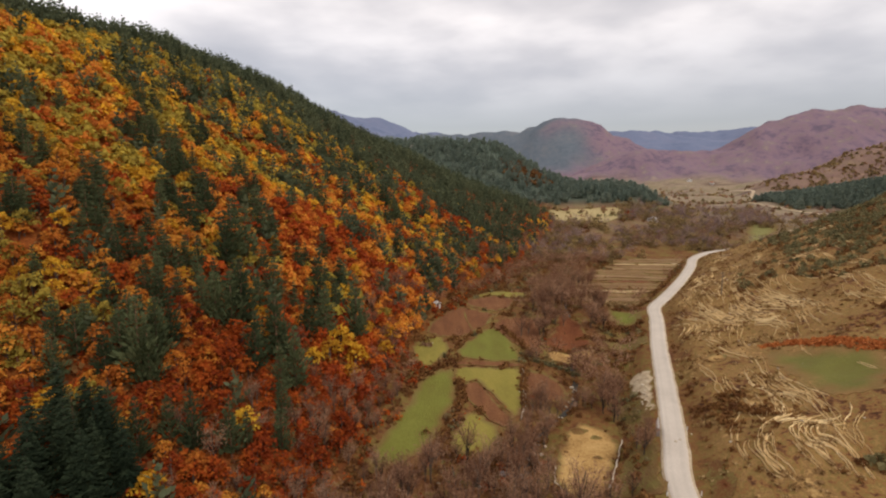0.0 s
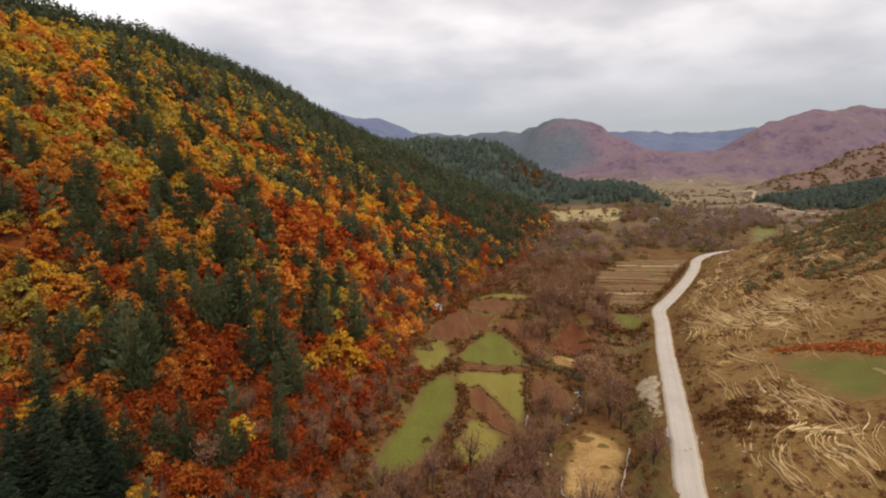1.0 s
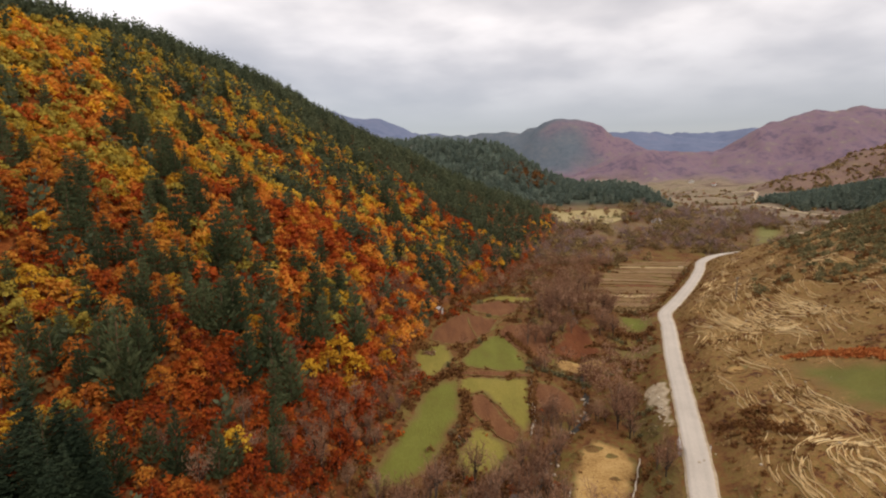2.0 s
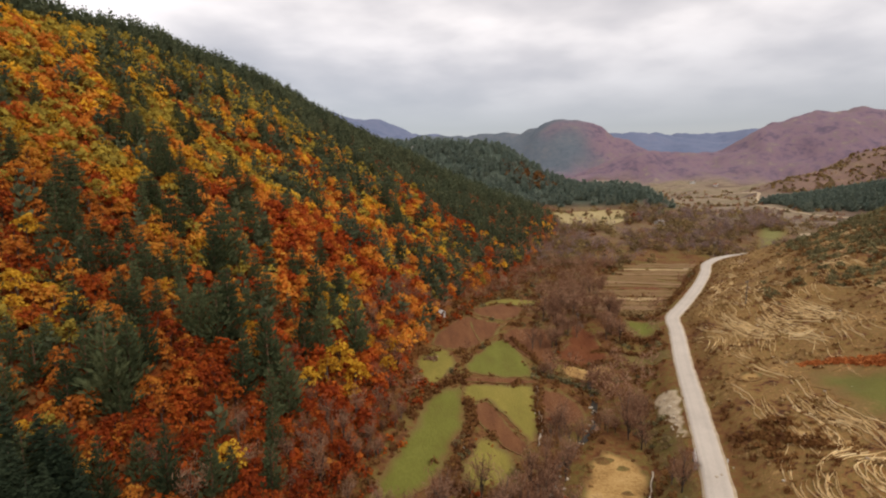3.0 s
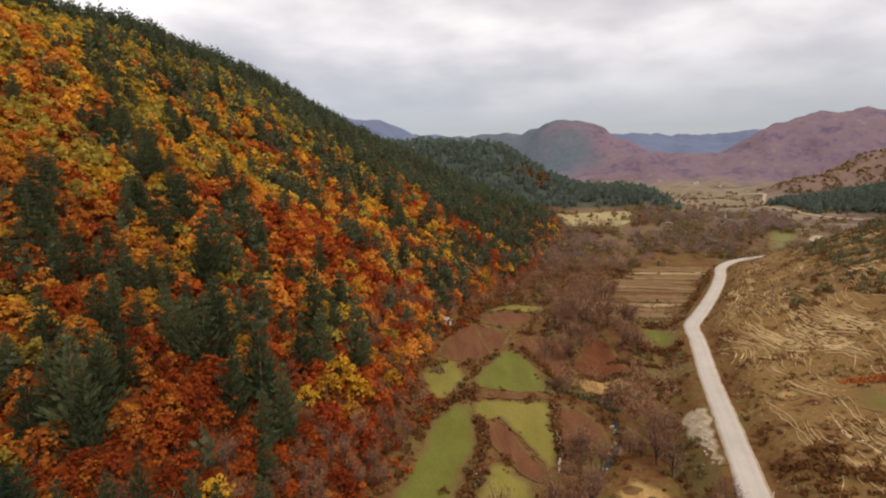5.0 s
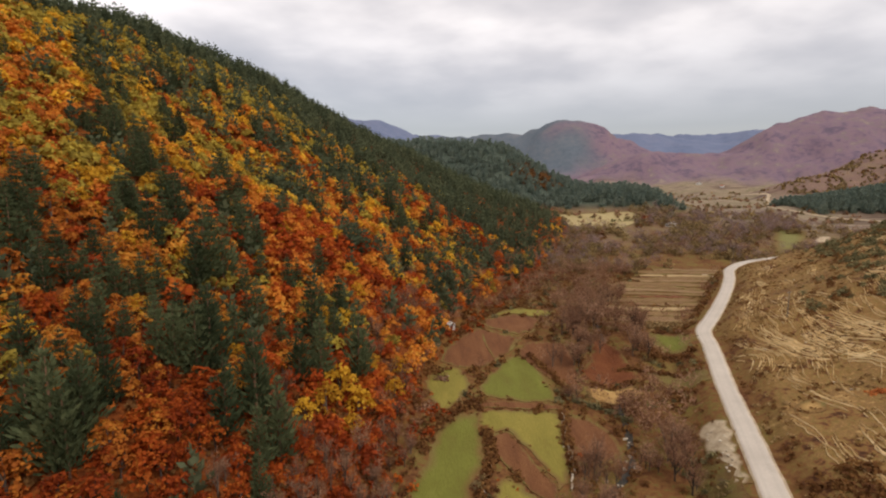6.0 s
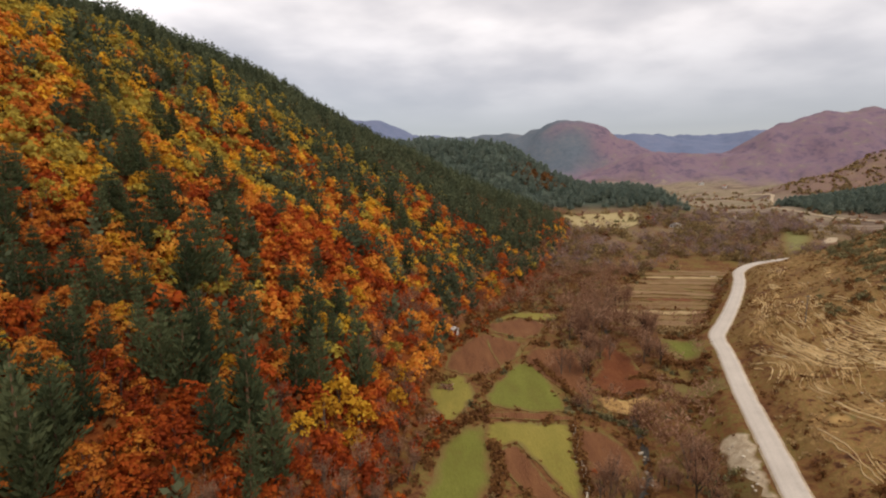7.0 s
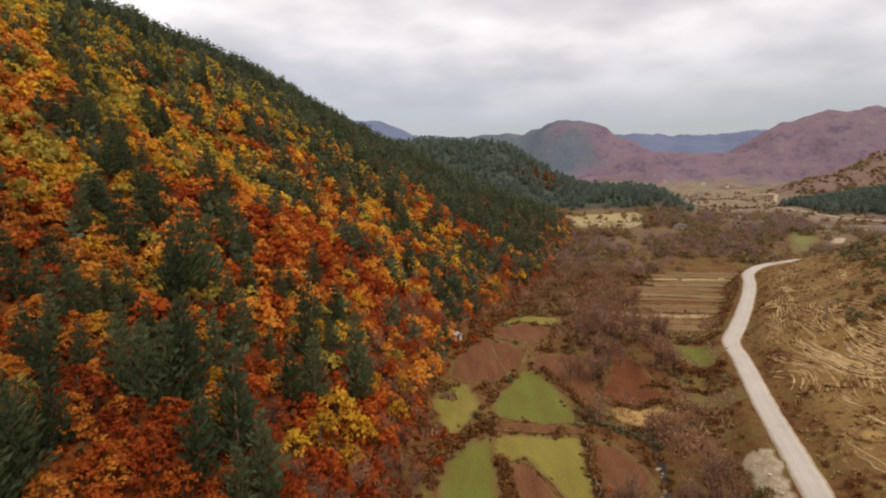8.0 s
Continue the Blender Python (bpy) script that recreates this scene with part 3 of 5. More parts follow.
class Wood:
    """Trees of one kind: the first of each variant is built, the rest are copies of it."""

    def __init__(self, name, shapes, bark_mat, leaf_mat, label, category, group):
        self.made, self.shapes, self.mats = {}, shapes, (bark_mat, leaf_mat)
        self.name, self.tags = name, (label, category, group)

    def plant(self, x, y, scale, turn, variant, sink=0.0):
        m = pose(x, y, z_at(x, y) - sink, 0, 0, turn) @ Matrix.Scale(scale, 4)
        variant %= len(self.shapes)
        if variant in self.made:
            ob = copy_thing(self.made[variant], m @ Matrix.Scale(1 / self.made[variant].scale[0], 4))
        else:
            ob = tagged(new(self.name), *self.tags)
            trunk, crown = self.shapes[variant]
            part("trunk" if self.tags[1] != "shrub" else "stem", trunk, self.mats[0], ob)
            part("crown", crown, self.mats[1], ob)
            ob.matrix_basis = m
            self.made[variant] = ob
        return ob


def canopy(name, spots, shapes, mat, label, category):
    """A whole stand in one mesh: spots are rows of x, y, scale, turn, variant, tint."""
    if not len(spots):
        return None
    v, f, t, n = [], [], [], 0
    spots = np.asarray(spots, float)
    zs = height(spots[:, 0], spots[:, 1])
    for (x, y, s, turn, var, tint), z in zip(spots, zs):
        _, (cv, cf) = shapes[int(var) % len(shapes)]
        c, q = math.cos(turn), math.sin(turn)
        w = cv * s
        v.append(np.stack([w[:, 0] * c - w[:, 1] * q + x, w[:, 0] * q + w[:, 1] * c + y, w[:, 2] + z], 1))
        f.append(cf + n)
        t.append(np.full(len(cv), tint))
        n += len(cv)
    me = mesh_from(name, np.concatenate(v), np.concatenate(f), mat)
    give(me, "tint", np.concatenate(t))
    return tagged(new(name, me), label, category, kind="stuff")

# ---------------------------------------------------------------- fields, terraces, tracks
from mathutils import geometry

FIELDS = []


def inside(poly, x, y, grow=0.0):
    """Whether a place lies in a field, or within grow metres of its edge."""
    n, odd, close = len(poly), False, 1e9
    for i in range(n):
        (ax, ay), (bx, by) = poly[i], poly[(i + 1) % n]
        if (ay > y) != (by > y) and x < ax + (y - ay) * (bx - ax) / (by - ay):
            odd = not odd
        d2 = (bx - ax) ** 2 + (by - ay) ** 2
        t = min(1, max(0, ((x - ax) * (bx - ax) + (y - ay) * (by - ay)) / d2))
        close = min(close, math.hypot(x - ax - t * (bx - ax), y - ay - t * (by - ay)))
    return (odd and close < -grow) if grow < 0 else (odd or close < grow)


red_soil = material("rust_soil", [(0.3, (0.101, 0.029, 0.01)), (0.5, (0.151, 0.048, 0.016)), (0.7, (0.194, 0.075, 0.025))], size=5, fine=0.5, bump=0.6, margin=ROUGH)
verge_grass = material("verge_grass", [(0.3, (0.10, 0.052, 0.020)), (0.45, (0.155, 0.095, 0.032)), (0.58, (0.15, 0.122, 0.032)), (0.72, (0.22, 0.16, 0.055))], size=4, fine=0.5, bump=0.6, margin=ROUGH)


def field(name, poly, mat, label, lift=0.14, ragged=0.7, per=9, rim=3.0):
    """A sheet of one crop that lies on the land, rounded at its corners, thinning at its edge."""
    poly = np.asarray(poly, float)
    n = len(poly)
    ring = []
    for i in range(n):
        p0, p1, p2, p3 = (poly[(i + k) % n] for k in (-1, 0, 1, 2))
        for k in range(per):
            t = k / per
            soft = 0.5 * ((2 * p1) + (p2 - p0) * t + (2 * p0 - 5 * p1 + 4 * p2 - p3) * t**2 + (3 * p1 - p0 - 3 * p2 + p3) * t**3)
            ring.append(0.6 * soft + 0.4 * (p1 + (p2 - p1) * t))
    ring = np.array(ring)
    for size in (2.4, 0.9):
        ring += ragged * size / 2.4 * np.stack([ripple(ring[:, 0], ring[:, 1], size), ripple(ring[:, 1], ring[:, 0] + 9, size)], 1)
    # fill with triangles over a loose grid, draped on the land
    span = ring.max(0) - ring.min(0)
    cell = max(1.5, span.max() / 26)
    gx, gy = np.meshgrid(np.arange(ring[:, 0].min(), ring[:, 0].max(), cell), np.arange(ring[:, 1].min(), ring[:, 1].max(), cell))
    pts = [Vector(p) for p in ring] + [Vector((a, b)) for a, b in zip(gx.ravel(), gy.ravel()) if inside(ring, a, b) and not inside(ring, a, b, -0.4)]
    m = len(ring)
    flat, _, tris, _, _, _ = geometry.delaunay_2d_cdt(pts, [(k, (k + 1) % m) for k in range(m)], [], 1, 1e-4)
    flat = np.array([(p.x, p.y) for p in flat])
    v = np.column_stack([flat, height(flat[:, 0], flat[:, 1]) + lift])
    f = [t for t in tris if len(t) == 3]
    skirt = np.column_stack([ring, height(ring[:, 0], ring[:, 1]) + lift])
    low = skirt - (0, 0, lift + 0.3)
    n0 = len(v)
    v = np.concatenate([v, skirt, low])
    for k in range(m):
        q = (k + 1) % m
        f += [(n0 + k, n0 + q, n0 + m + q), (n0 + k, n0 + m + q, n0 + m + k)]
    FIELDS.append([tuple(p) for p in poly])
    me = mesh_from(name, v, f, mat, False)
    inner = np.array([np.min(np.hypot(ring[:, 0] - a, ring[:, 1] - b)) for a, b in flat])
    give(me, "edge", np.concatenate([np.clip(inner / rim, 0, 1), np.zeros(2 * m)]))
    return tagged(new(name, me), label, "field", kind="structure")


field("meadow", [(-16.6, 112.4), (-10.6, 129.7), (-7.1, 146), (-1.5, 153.7), (3.9, 154), (4.0, 143.5), (3.6, 133.2), (0.2, 124.6), (-3, 113.4), (-5.8, 108.3), (-11.7, 104.3), (-16.3, 102.2)], turf, "green grass meadow beside a scrub hedge", rim=4.5)
field("meadow", [(3.9, 155.2), (13.8, 156.2), (25.1, 154.6), (21.9, 129.2), (19.2, 124.6), (17.8, 128), (11.8, 144.5), (4.5, 146)], stubble, "yellowing grass meadow around a ploughed strip", 0.17)
field("meadow", [(7.4, 128.7), (13.6, 121.6), (14.7, 116), (12.5, 111.4), (9, 107.8), (4.8, 108.4), (1.7, 111.9), (2.6, 116.5)], stubble, "small yellowish meadow below the ploughed strip", 0.15)
field("ploughed_field", [(5.9, 143.5), (10.8, 144.5), (14.7, 133.5), (18.2, 125), (16.4, 120), (12.6, 124), (6.8, 135.8)], ploughed, "narrow strip of ploughed brown soil", 0.22, 0.15, rim=0.8)
field("ploughed_field", [(4, 160), (13, 161), (26, 159.5), (27, 157), (14, 157.2), (5, 157.6)], ploughed, "thin band of bare soil between two meadows", 0.2, 0.15, rim=0.6)
field("meadow", [(17.6, 193.8), (24.4, 188.7), (27, 163), (17.5, 161.5), (5.8, 164.3), (5.5, 170.5)], turf, "bright green meadow that narrows uphill")
field("ploughed_field", [(-6.9, 189.8), (-2, 204.2), (8.4, 217.9), (21.9, 209.7), (18.4, 198.9), (7.2, 184.2), (-0.6, 184.7)], ploughed, "ploughed reddish-brown field with a pale track")
field("ploughed_field", [(11.1, 227.6), (23.9, 236.5), (34.4, 231.1), (30.9, 217.4), (22.9, 212.9), (12.2, 219.4)], ploughed, "round ploughed field near the wood's edge")
field("ploughed_field", [(26.4, 205.1), (40, 201.6), (35.7, 170), (29.6, 173.9), (20.6, 196.4)], ploughed, "dark ploughed field beside the bare trees", 0.18)
field("ploughed_field", [(27.1, 153.6), (32, 153.6), (37.1, 143.5), (36.4, 136.4), (31.6, 132.3), (25, 132.3), (24.5, 144)], ploughed, "ploughed brown field above the stream")
field("meadow", [(-10.6, 176.1), (-1.8, 184.2), (2.5, 172), (-5.7, 153.7), (-9, 161.3)], stubble, "grass nook with a heap of stones and brush")
field("meadow", [(12.1, 230), (26.5, 246), (44.6, 243.7), (38, 233), (24, 238.2)], stubble, "pale grass strip above the ploughed field", 0.2)
field("sand_pit", [(31.6, 117), (36.3, 121.9), (41, 117.5), (42.9, 111.1), (38.3, 102.3), (33.5, 94), (26.2, 92.6), (23.9, 97.7), (26.9, 107.4)], sandy, "patch of bare yellow sandy soil")
field("ploughed_field", [(38, 170), (52, 171.5), (51, 163.5), (38, 162.5)], sandy, "small ochre field among bare trees", 0.2, rim=1.6)
field("ploughed_field", [(50, 209), (54, 209), (57, 198), (55, 176), (45, 172.5), (36.5, 177.5), (44, 190)], red_soil, "rust-red field among bare trees", 0.2)
field("meadow", [(59.9, 182.1), (74.2, 176), (70.5, 163.6), (61.7, 168.4)], verge_grass, "olive grass strip below the road", 0.2)
field("meadow", [(43.8, 110), (47.6, 105), (45, 95), (40.5, 84), (36.5, 92.7)], verge_grass, "rough olive grass between the rail and the road", 0.18, 1.0)
FIELDS.pop()
field("meadow", [(49.3, 134), (54, 127.5), (52.5, 116), (47.6, 109), (44.2, 116)], verge_grass, "rough olive grass below the road's bank", 0.18, 1.0)
FIELDS.pop()
field("meadow", [(73.6, 212.4), (84.5, 207), (78.5, 190.5), (69.9, 199.1)], turf, "small green meadow beside the road", rim=6.0)
field("meadow", [(86.5, 127.5), (93, 126.3), (103.5, 110.4), (90.9, 95.8), (85.5, 98.5), (82.9, 104.4), (83.9, 114.9)], material("thin_green_grass", [(0.3, (0.165, 0.112, 0.034)), (0.45, (0.130, 0.122, 0.027)), (0.58, (0.145, 0.135, 0.030)), (0.75, (0.23, 0.17, 0.056))], size=8, fine=0.7, bump=0.4, margin=[(0.3, (0.14, 0.064, 0.027)), (0.45, (0.24, 0.13, 0.046)), (0.55, (0.17, 0.11, 0.035)), (0.7, (0.30, 0.18, 0.066))]), "thin green grass on the open slope", 0.1, 1.6, rim=8.0)
field("meadow", [(244, 388), (252, 408), (266, 430), (300, 480), (318, 498), (330, 498), (322, 472), (305, 446), (274, 410)], material("dull_meadow", [(0.25, (0.17, 0.135, 0.045)), (0.5, (0.185, 0.175, 0.054)), (0.75, (0.24, 0.205, 0.075))], size=14, fine=1.5, bump=0.4, margin=ROUGH), "dull green meadow beyond the road's bend", 0.3, 2.0, rim=14.0)
field("rubble_patch", [(298, 426), (306, 437), (319, 448), (326, 448), (314, 434), (306, 427)], gravel, "heap of pale rubble beside the meadow", 0.5, 0.8)
field("meadow", [(120.7, 560), (203.8, 558), (196, 530), (150, 478), (112, 486)], material("pale_dry_meadow", [(0.25, (0.27, 0.21, 0.09)), (0.5, (0.36, 0.28, 0.13)), (0.75, (0.42, 0.34, 0.17))], size=20, fine=2.5, bump=0.3, margin=ROUGH), "pale dry meadow below the dark wood", 0.4, 1.0)
field("lay_by", [(57.8, 144), (62.4, 141.5), (58.7, 131), (55.4, 122), (53.4, 116.5), (51.6, 118), (51, 125), (54, 129.5), (54.4, 136)], rubble, "pale rubble lay-by at the road's edge", 0.16, 0.6, rim=1.6)

def lane(name, points, width, mat, label, lift=0.12, category="track", kind="structure", uneven=0.3):
    """A strip of ground laid along a bent line."""
    pts = np.asarray(points, float)
    s = np.concatenate([[0], np.cumsum(np.hypot(*np.diff(pts, axis=0).T))])
    fx, fy = curve_through(list(zip(s, pts[:, 0]))), curve_through(list(zip(s, pts[:, 1])))
    q = np.linspace(0, s[-1], max(8, int(s[-1] / max(width * 0.5, 0.4))))
    x, y = fx(q), fy(q)
    gx, gy = np.gradient(x), np.gradient(y)
    ln = np.hypot(gx, gy) + 1e-9
    nx, ny = gy / ln, -gx / ln
    half = width / 2 * (1 + uneven * ripple(q * 1.0, q * 0 + width * 7, width * 1.5)) * np.minimum(1, np.minimum(q, s[-1] - q) / (width * 2) + 0.25)
    rows_ = []
    for o, dz in ((-1.15, -0.3), (-1, 0), (0, 0.05), (1, 0), (1.15, -0.3)):
        a, b = x + nx * half * o, y + ny * half * o
        rows_.append(np.stack([a, b, height(a, b) + lift + dz], 1))
    v = np.stack(rows_, 1)
    return tagged(new(name, mesh_from(name, v.reshape(-1, 3), grid_faces(len(q), 5), mat, False)), label, category, kind=kind)


field("bare_patch", [(75.4, 135.4), (76.2, 137.8), (78.6, 139.0), (80.8, 138.4), (81.8, 136.2), (80.8, 133.8), (78.4, 132.8), (76.2, 133.4)], sandy, "oval patch of bare pale soil on the slope", 0.12, 0.4)
FIELDS.pop()
field("cut_bank", [(52.6, 91.2), (53.9, 91.6), (54.4, 89.5), (53.6, 85), (51.9, 80.4), (49.9, 80.6), (49.7, 83.1), (51.4, 87.5)], red_soil, "reddish earth bank beside the road", 0.15, 0.7)
FIELDS.pop()

# terraced plots beside the road, one above the other
brown_stubble = material("brown_stubble", [(0.25, (0.15, 0.082, 0.038)), (0.5, (0.225, 0.135, 0.062)), (0.75, (0.33, 0.215, 0.105))], size=7, fine=0.6, bump=0.5, axes=(0.7, 1.2, 1), margin=ROUGH)
rough_grass = material("rough_grass", [(0.25, (0.125, 0.066, 0.030)), (0.5, (0.195, 0.112, 0.046)), (0.75, (0.285, 0.18, 0.075))], size=5, fine=0.6, bump=0.5, axes=(0.7, 1.2, 1), margin=ROUGH)
pale_stubble = material("pale_stubble", [(0.3, (0.27, 0.175, 0.085)), (0.5, (0.37, 0.255, 0.125)), (0.7, (0.46, 0.335, 0.175))], size=7, fine=0.6, bump=0.5, axes=(0.5, 1.6, 1), margin=ROUGH)
CROPS = (brown_stubble, rough_grass, pale_stubble, rough_grass, rough_grass, red_soil, rough_grass, brown_stubble, rough_grass, rough_grass, brown_stubble, rough_grass, pale_stubble, rough_grass, brown_stubble)
for k in range(15):
    y0 = 226 + k * 7.6
    dy = 6.4 + 1.4 * math.sin(k * 2.1)
    x1 = float(ROAD_X(y0)) - 11 - 3 * math.sin(k * 1.7)
    x0 = max(66 + 0.42 * (y0 - 226) + 9 * math.sin(k * 2.7), x1 - 52)
    slant = 4 + 2 * math.sin(k)
    field("terrace_plot", [(x0, y0 + slant), (x0 + 1, y0 + dy + slant), ((x0 + x1) / 2, y0 + dy + 1.4 + slant / 2), (x1, y0 + dy), (x1 - 1, y0), ((x0 + x1) / 2, y0 - 0.4 + slant / 2)],
          CROPS[k], "narrow terraced plot beside the road", 0.30 + 0.06 * (k % 3), 1.6, 5, rim=4.5)
    if k % 4 == 2:
        lane("field_balk", [(x0 + 2, y0 + slant), ((x0 + x1) / 2 - 4 * math.sin(k), y0 - 0.4 + slant / 2), (x1 - 2 - 12 * (k % 2), y0 + 0.3)], 0.7 + 0.3 * math.sin(k * 3), brown_stubble if k % 4 else pale_stubble, "pale grassy balk between terraced plots", 0.5)


lane("farm_track", [(209, 497), (214, 486), (216, 474), (219, 462), (217, 447)], 3.5, gravel, "pale farm track in the valley bottom", 0.3)
lane("farm_track", [(425, 850), (468, 800), (480, 770), (462, 740), (435, 700), (402, 650), (386, 606), (399, 570), (414, 548), (436, 530), (475, 514)], 3.6, gravel, "pale track across the far plain", 0.8)
lane("farm_track", [(330, 835), (380, 845), (425, 850)], 4, gravel, "pale track along the far fields", 0.8)
lane("farm_track", [(159, 316), (154, 322), (158, 330), (163, 336)], 3.0, gravel, "short pale track that leaves the road", 0.25)
lane("field_path", [(9.5, 213), (10, 203), (12, 192)], 0.8, sandy, "pale path across the ploughed field", 0.26)
lane("field_path", [(18, 198), (23, 208), (34, 220)], 1.4, stubble, "grassy balk between ploughed fields", 0.26)
lane("field_path", [(1, 106), (2, 99), (3.2, 93), (2, 86)], 2.2, sandy, "trodden sandy path through the scrub", 0.15)
lane("stream", [(10, 62), (17, 95), (20.5, 108), (26.5, 121), (37, 133), (41, 145), (44, 160), (48, 180), (53, 200), (62, 250)], 1.5, material("dark_stream_water", [(0.3, (0.02, 0.018, 0.014)), (0.7, (0.06, 0.05, 0.036))], size=2, fine=0.4, rough=0.55, bump=0.4, spec=0.3), "dark narrow stream between scrub banks", 0.12, "stream")

# ---------------------------------------------------------------- the woods on the hill
rng = np.random.default_rng(11)
PINES = [pine(20 + i, 11, 6, 6, 0.62, tall=12.5 + i % 3, wide=2.6 + 0.5 * (i % 2), slim=0.34) for i in range(5)]
PINES_FAR = [pine(40 + i, 6, 5, 1, 1.25, tall=12.5 + i % 3, wide=3.0 + 0.5 * (i % 2), slim=0.64) for i in range(4)]
SPRUCES = [conifer(60 + i, 32, 10, tall=17 + 2 * i, wide=5.0, start=0.03, taper=0.8, droop=0.5, tufts=5, ragged=0.15, size=0.40) for i in range(3)]
OAKS = [broadleaf(80 + i, 260, 0.28, tall=5.4 + 0.6 * (i % 3), wide=2.75 + 0.3 * (i % 2), flat=0.36) for i in range(5)]
OAKS_FAR = [broadleaf(90 + i, 104, 0.46, tall=5.4 + 0.6 * (i % 3), wide=2.75 + 0.3 * (i % 2), flat=0.3) for i in range(5)]
BARES = [bare(100 + i, 333, tall=7 + i % 3, wide=2.8 + .4 * (i % 2)) for i in range(4)]
SHRUBS = [shrub(120 + i, 90, 0.22) for i in range(4)]

woods = {
    "pine": Wood("pine_tree", PINES, pine_bark, LEAF["pine"], "dark green pine tree among autumn broadleaf trees", "tree", "pines on the hillside"),
    "rust": Wood("oak_tree", OAKS, bark, LEAF["rust"], "rust-red autumn oak tree on the slope", "tree", "rust-red oaks on the hillside"),
    "amber": Wood("beech_tree", OAKS, bark, LEAF["amber"], "orange autumn beech tree on the slope", "tree", "orange beeches on the hillside"),
    "gold": Wood("maple_tree", OAKS, bark, LEAF["gold"], "golden yellow autumn maple tree on the slope", "tree", "yellow maples on the hillside"),
    "olive": Wood("hornbeam_tree", OAKS, bark, LEAF["olive"], "olive-green hornbeam tree turning brown", "tree", "olive hornbeams on the hillside"),
    "twig": Wood("bare_tree", BARES, bark, LEAF["twig"], "leafless grey-brown tree in the valley bottom", "tree", "bare trees in the valley"),
}


# pines that stand out: x, y, height
TALL_PINES = [(-83.6, 146, 11), (-75.9, 145.8, 14.7), (-76.2, 153.1, 12.6), (-77.7, 161.6, 11.2), (-63.4, 146.7, 19.3), (-63.8, 143.1, 14.2), (-61.1, 151.1, 17.4), (-62.4, 167.6, 16.4), (-59.2, 169.3, 11.3), (-56.6, 130, 11.9), (-50.9, 121.2, 17.8), (-52.5, 118.7, 15), (-58.3, 116.2, 12.7), (-55.8, 117.5, 12.4), (-70.3, 113.6, 9.2), (-69, 117.1, 9.2), (-64.3, 116.7, 7.8), (-74.2, 129.1, 9.3), (-79.4, 131.6, 8.4), (-66.7, 132.5, 10.1), (-60.2, 127.2, 9.5), (-49.6, 142.2, 12.4)]
CLUMP_PINES = [(-50.6, 138.7, 10.3), (-39.6, 152.1, 15.1), (-36, 166.3, 13.1), (-38, 134.8, 13.6), (-34.4, 139.6, 15.4), (-27.2, 149.1, 21), (-41.3, 117.7, 17.4), (-43.9, 110.6, 14.4), (-35.7, 113.4, 15.4), (-37.9, 109.4, 11.3), (-59.4, 103.8, 12.6), (-60.9, 101.2, 11.5), (-66.5, 104.3, 8.7), (-43.9, 178.3, 10.6), (-48.9, 163.5, 10.3), (-25.7, 253, 14.6), (-15, 264, 12.1), (-44, 261.4, 12.6), (-21.1, 221.8, 11.9), (-83.6, 127.2, 7.6), (-59.8, 196.6, 11.1), (-53.5, 214.2, 11.4)]
SLOPE_PINES = [(-50.4, 131.4, 11.8), (-69.5, 131.2, 8.4), (-61.2, 99.6, 9.7), (-46.1, 232.6, 11.9), (-31.5, 262.4, 14.5), (-64.7, 95, 12.4), (-60.2, 93.6, 16.9), (-59.1, 97.9, 13.7), (-65.6, 91.3, 10.6), (-71.9, 92.9, 9.8), (-72.7, 104.3, 10.7), (-66.1, 100, 10.9), (-58.4, 93.5, 12.7), (-54.3, 128.2, 13.5), (-82.3, 121.4, 9), (-90.8, 125.4, 9.8), (-89.3, 128.4, 9.4), (-57.8, 80.3, 11.7), (-53.4, 80.5, 11.2), (-62.6, 78.4, 10.1), (-46.5, 85.8, 12.3), (-41.3, 89.5, 11.4)]
UPPER_PINES = [(-126.7, 199.1, 10.8), (-127.2, 206.1, 10.8), (-111.2, 188.5, 10.8), (-105.7, 172.1, 12), (-101.7, 176.5, 12), (-103.8, 172.8, 10.8), (-91.9, 167.9, 13.2), (-92.2, 174.8, 13.2), (-98.4, 197.2, 12), (-96.7, 199.6, 12), (-114.4, 242, 10.8), (-113.4, 232.1, 9.6), (-88.8, 171.1, 12), (-84, 166.4, 12), (-85.4, 154.4, 12), (-96.3, 133.4, 10.8), (-88.3, 120, 10.8), (-86.7, 122.6, 12), (-78.4, 122.8, 10.8), (-77.4, 125.7, 9.6), (-86.8, 114.9, 9.6), (-79.3, 118.1, 10.8), (-70.9, 124.9, 12), (-72.4, 122.3, 10.8)]
MIDDLE_PINES = [(-79.5, 191, 12), (-71.9, 174.4, 10.8), (-68, 177.8, 10.8), (-68.5, 160.4, 14.4), (-54.9, 159.8, 13.2), (-66.2, 111.8, 10.8), (-64, 125.1, 10.8), (-69, 126.5, 9.6), (-58.3, 122.1, 12), (-43.9, 141.3, 12), (-39.5, 162.3, 12), (-36.2, 170.9, 13.2), (-47.6, 167.7, 10.8), (-65.1, 196.1, 9.6), (-82.6, 171.9, 10.8), (-55, 148.9, 13.2)]
LOWER_PINES = [(-43.8, 123.1, 14.4), (-45.4, 114.8, 13.2), (-36.1, 104.5, 10.8), (-36.7, 143.9, 13.2), (-28.1, 154.2, 15.6), (-50.8, 85.5, 10.8), (-39.4, 92.6, 9.6), (-33.9, 96.5, 12), (-35, 156.7, 13.2), (-72.6, 96.9, 10.8), (-76.8, 94, 10.8), (-85.9, 101.8, 10.8), (-72.1, 87.2, 12)]
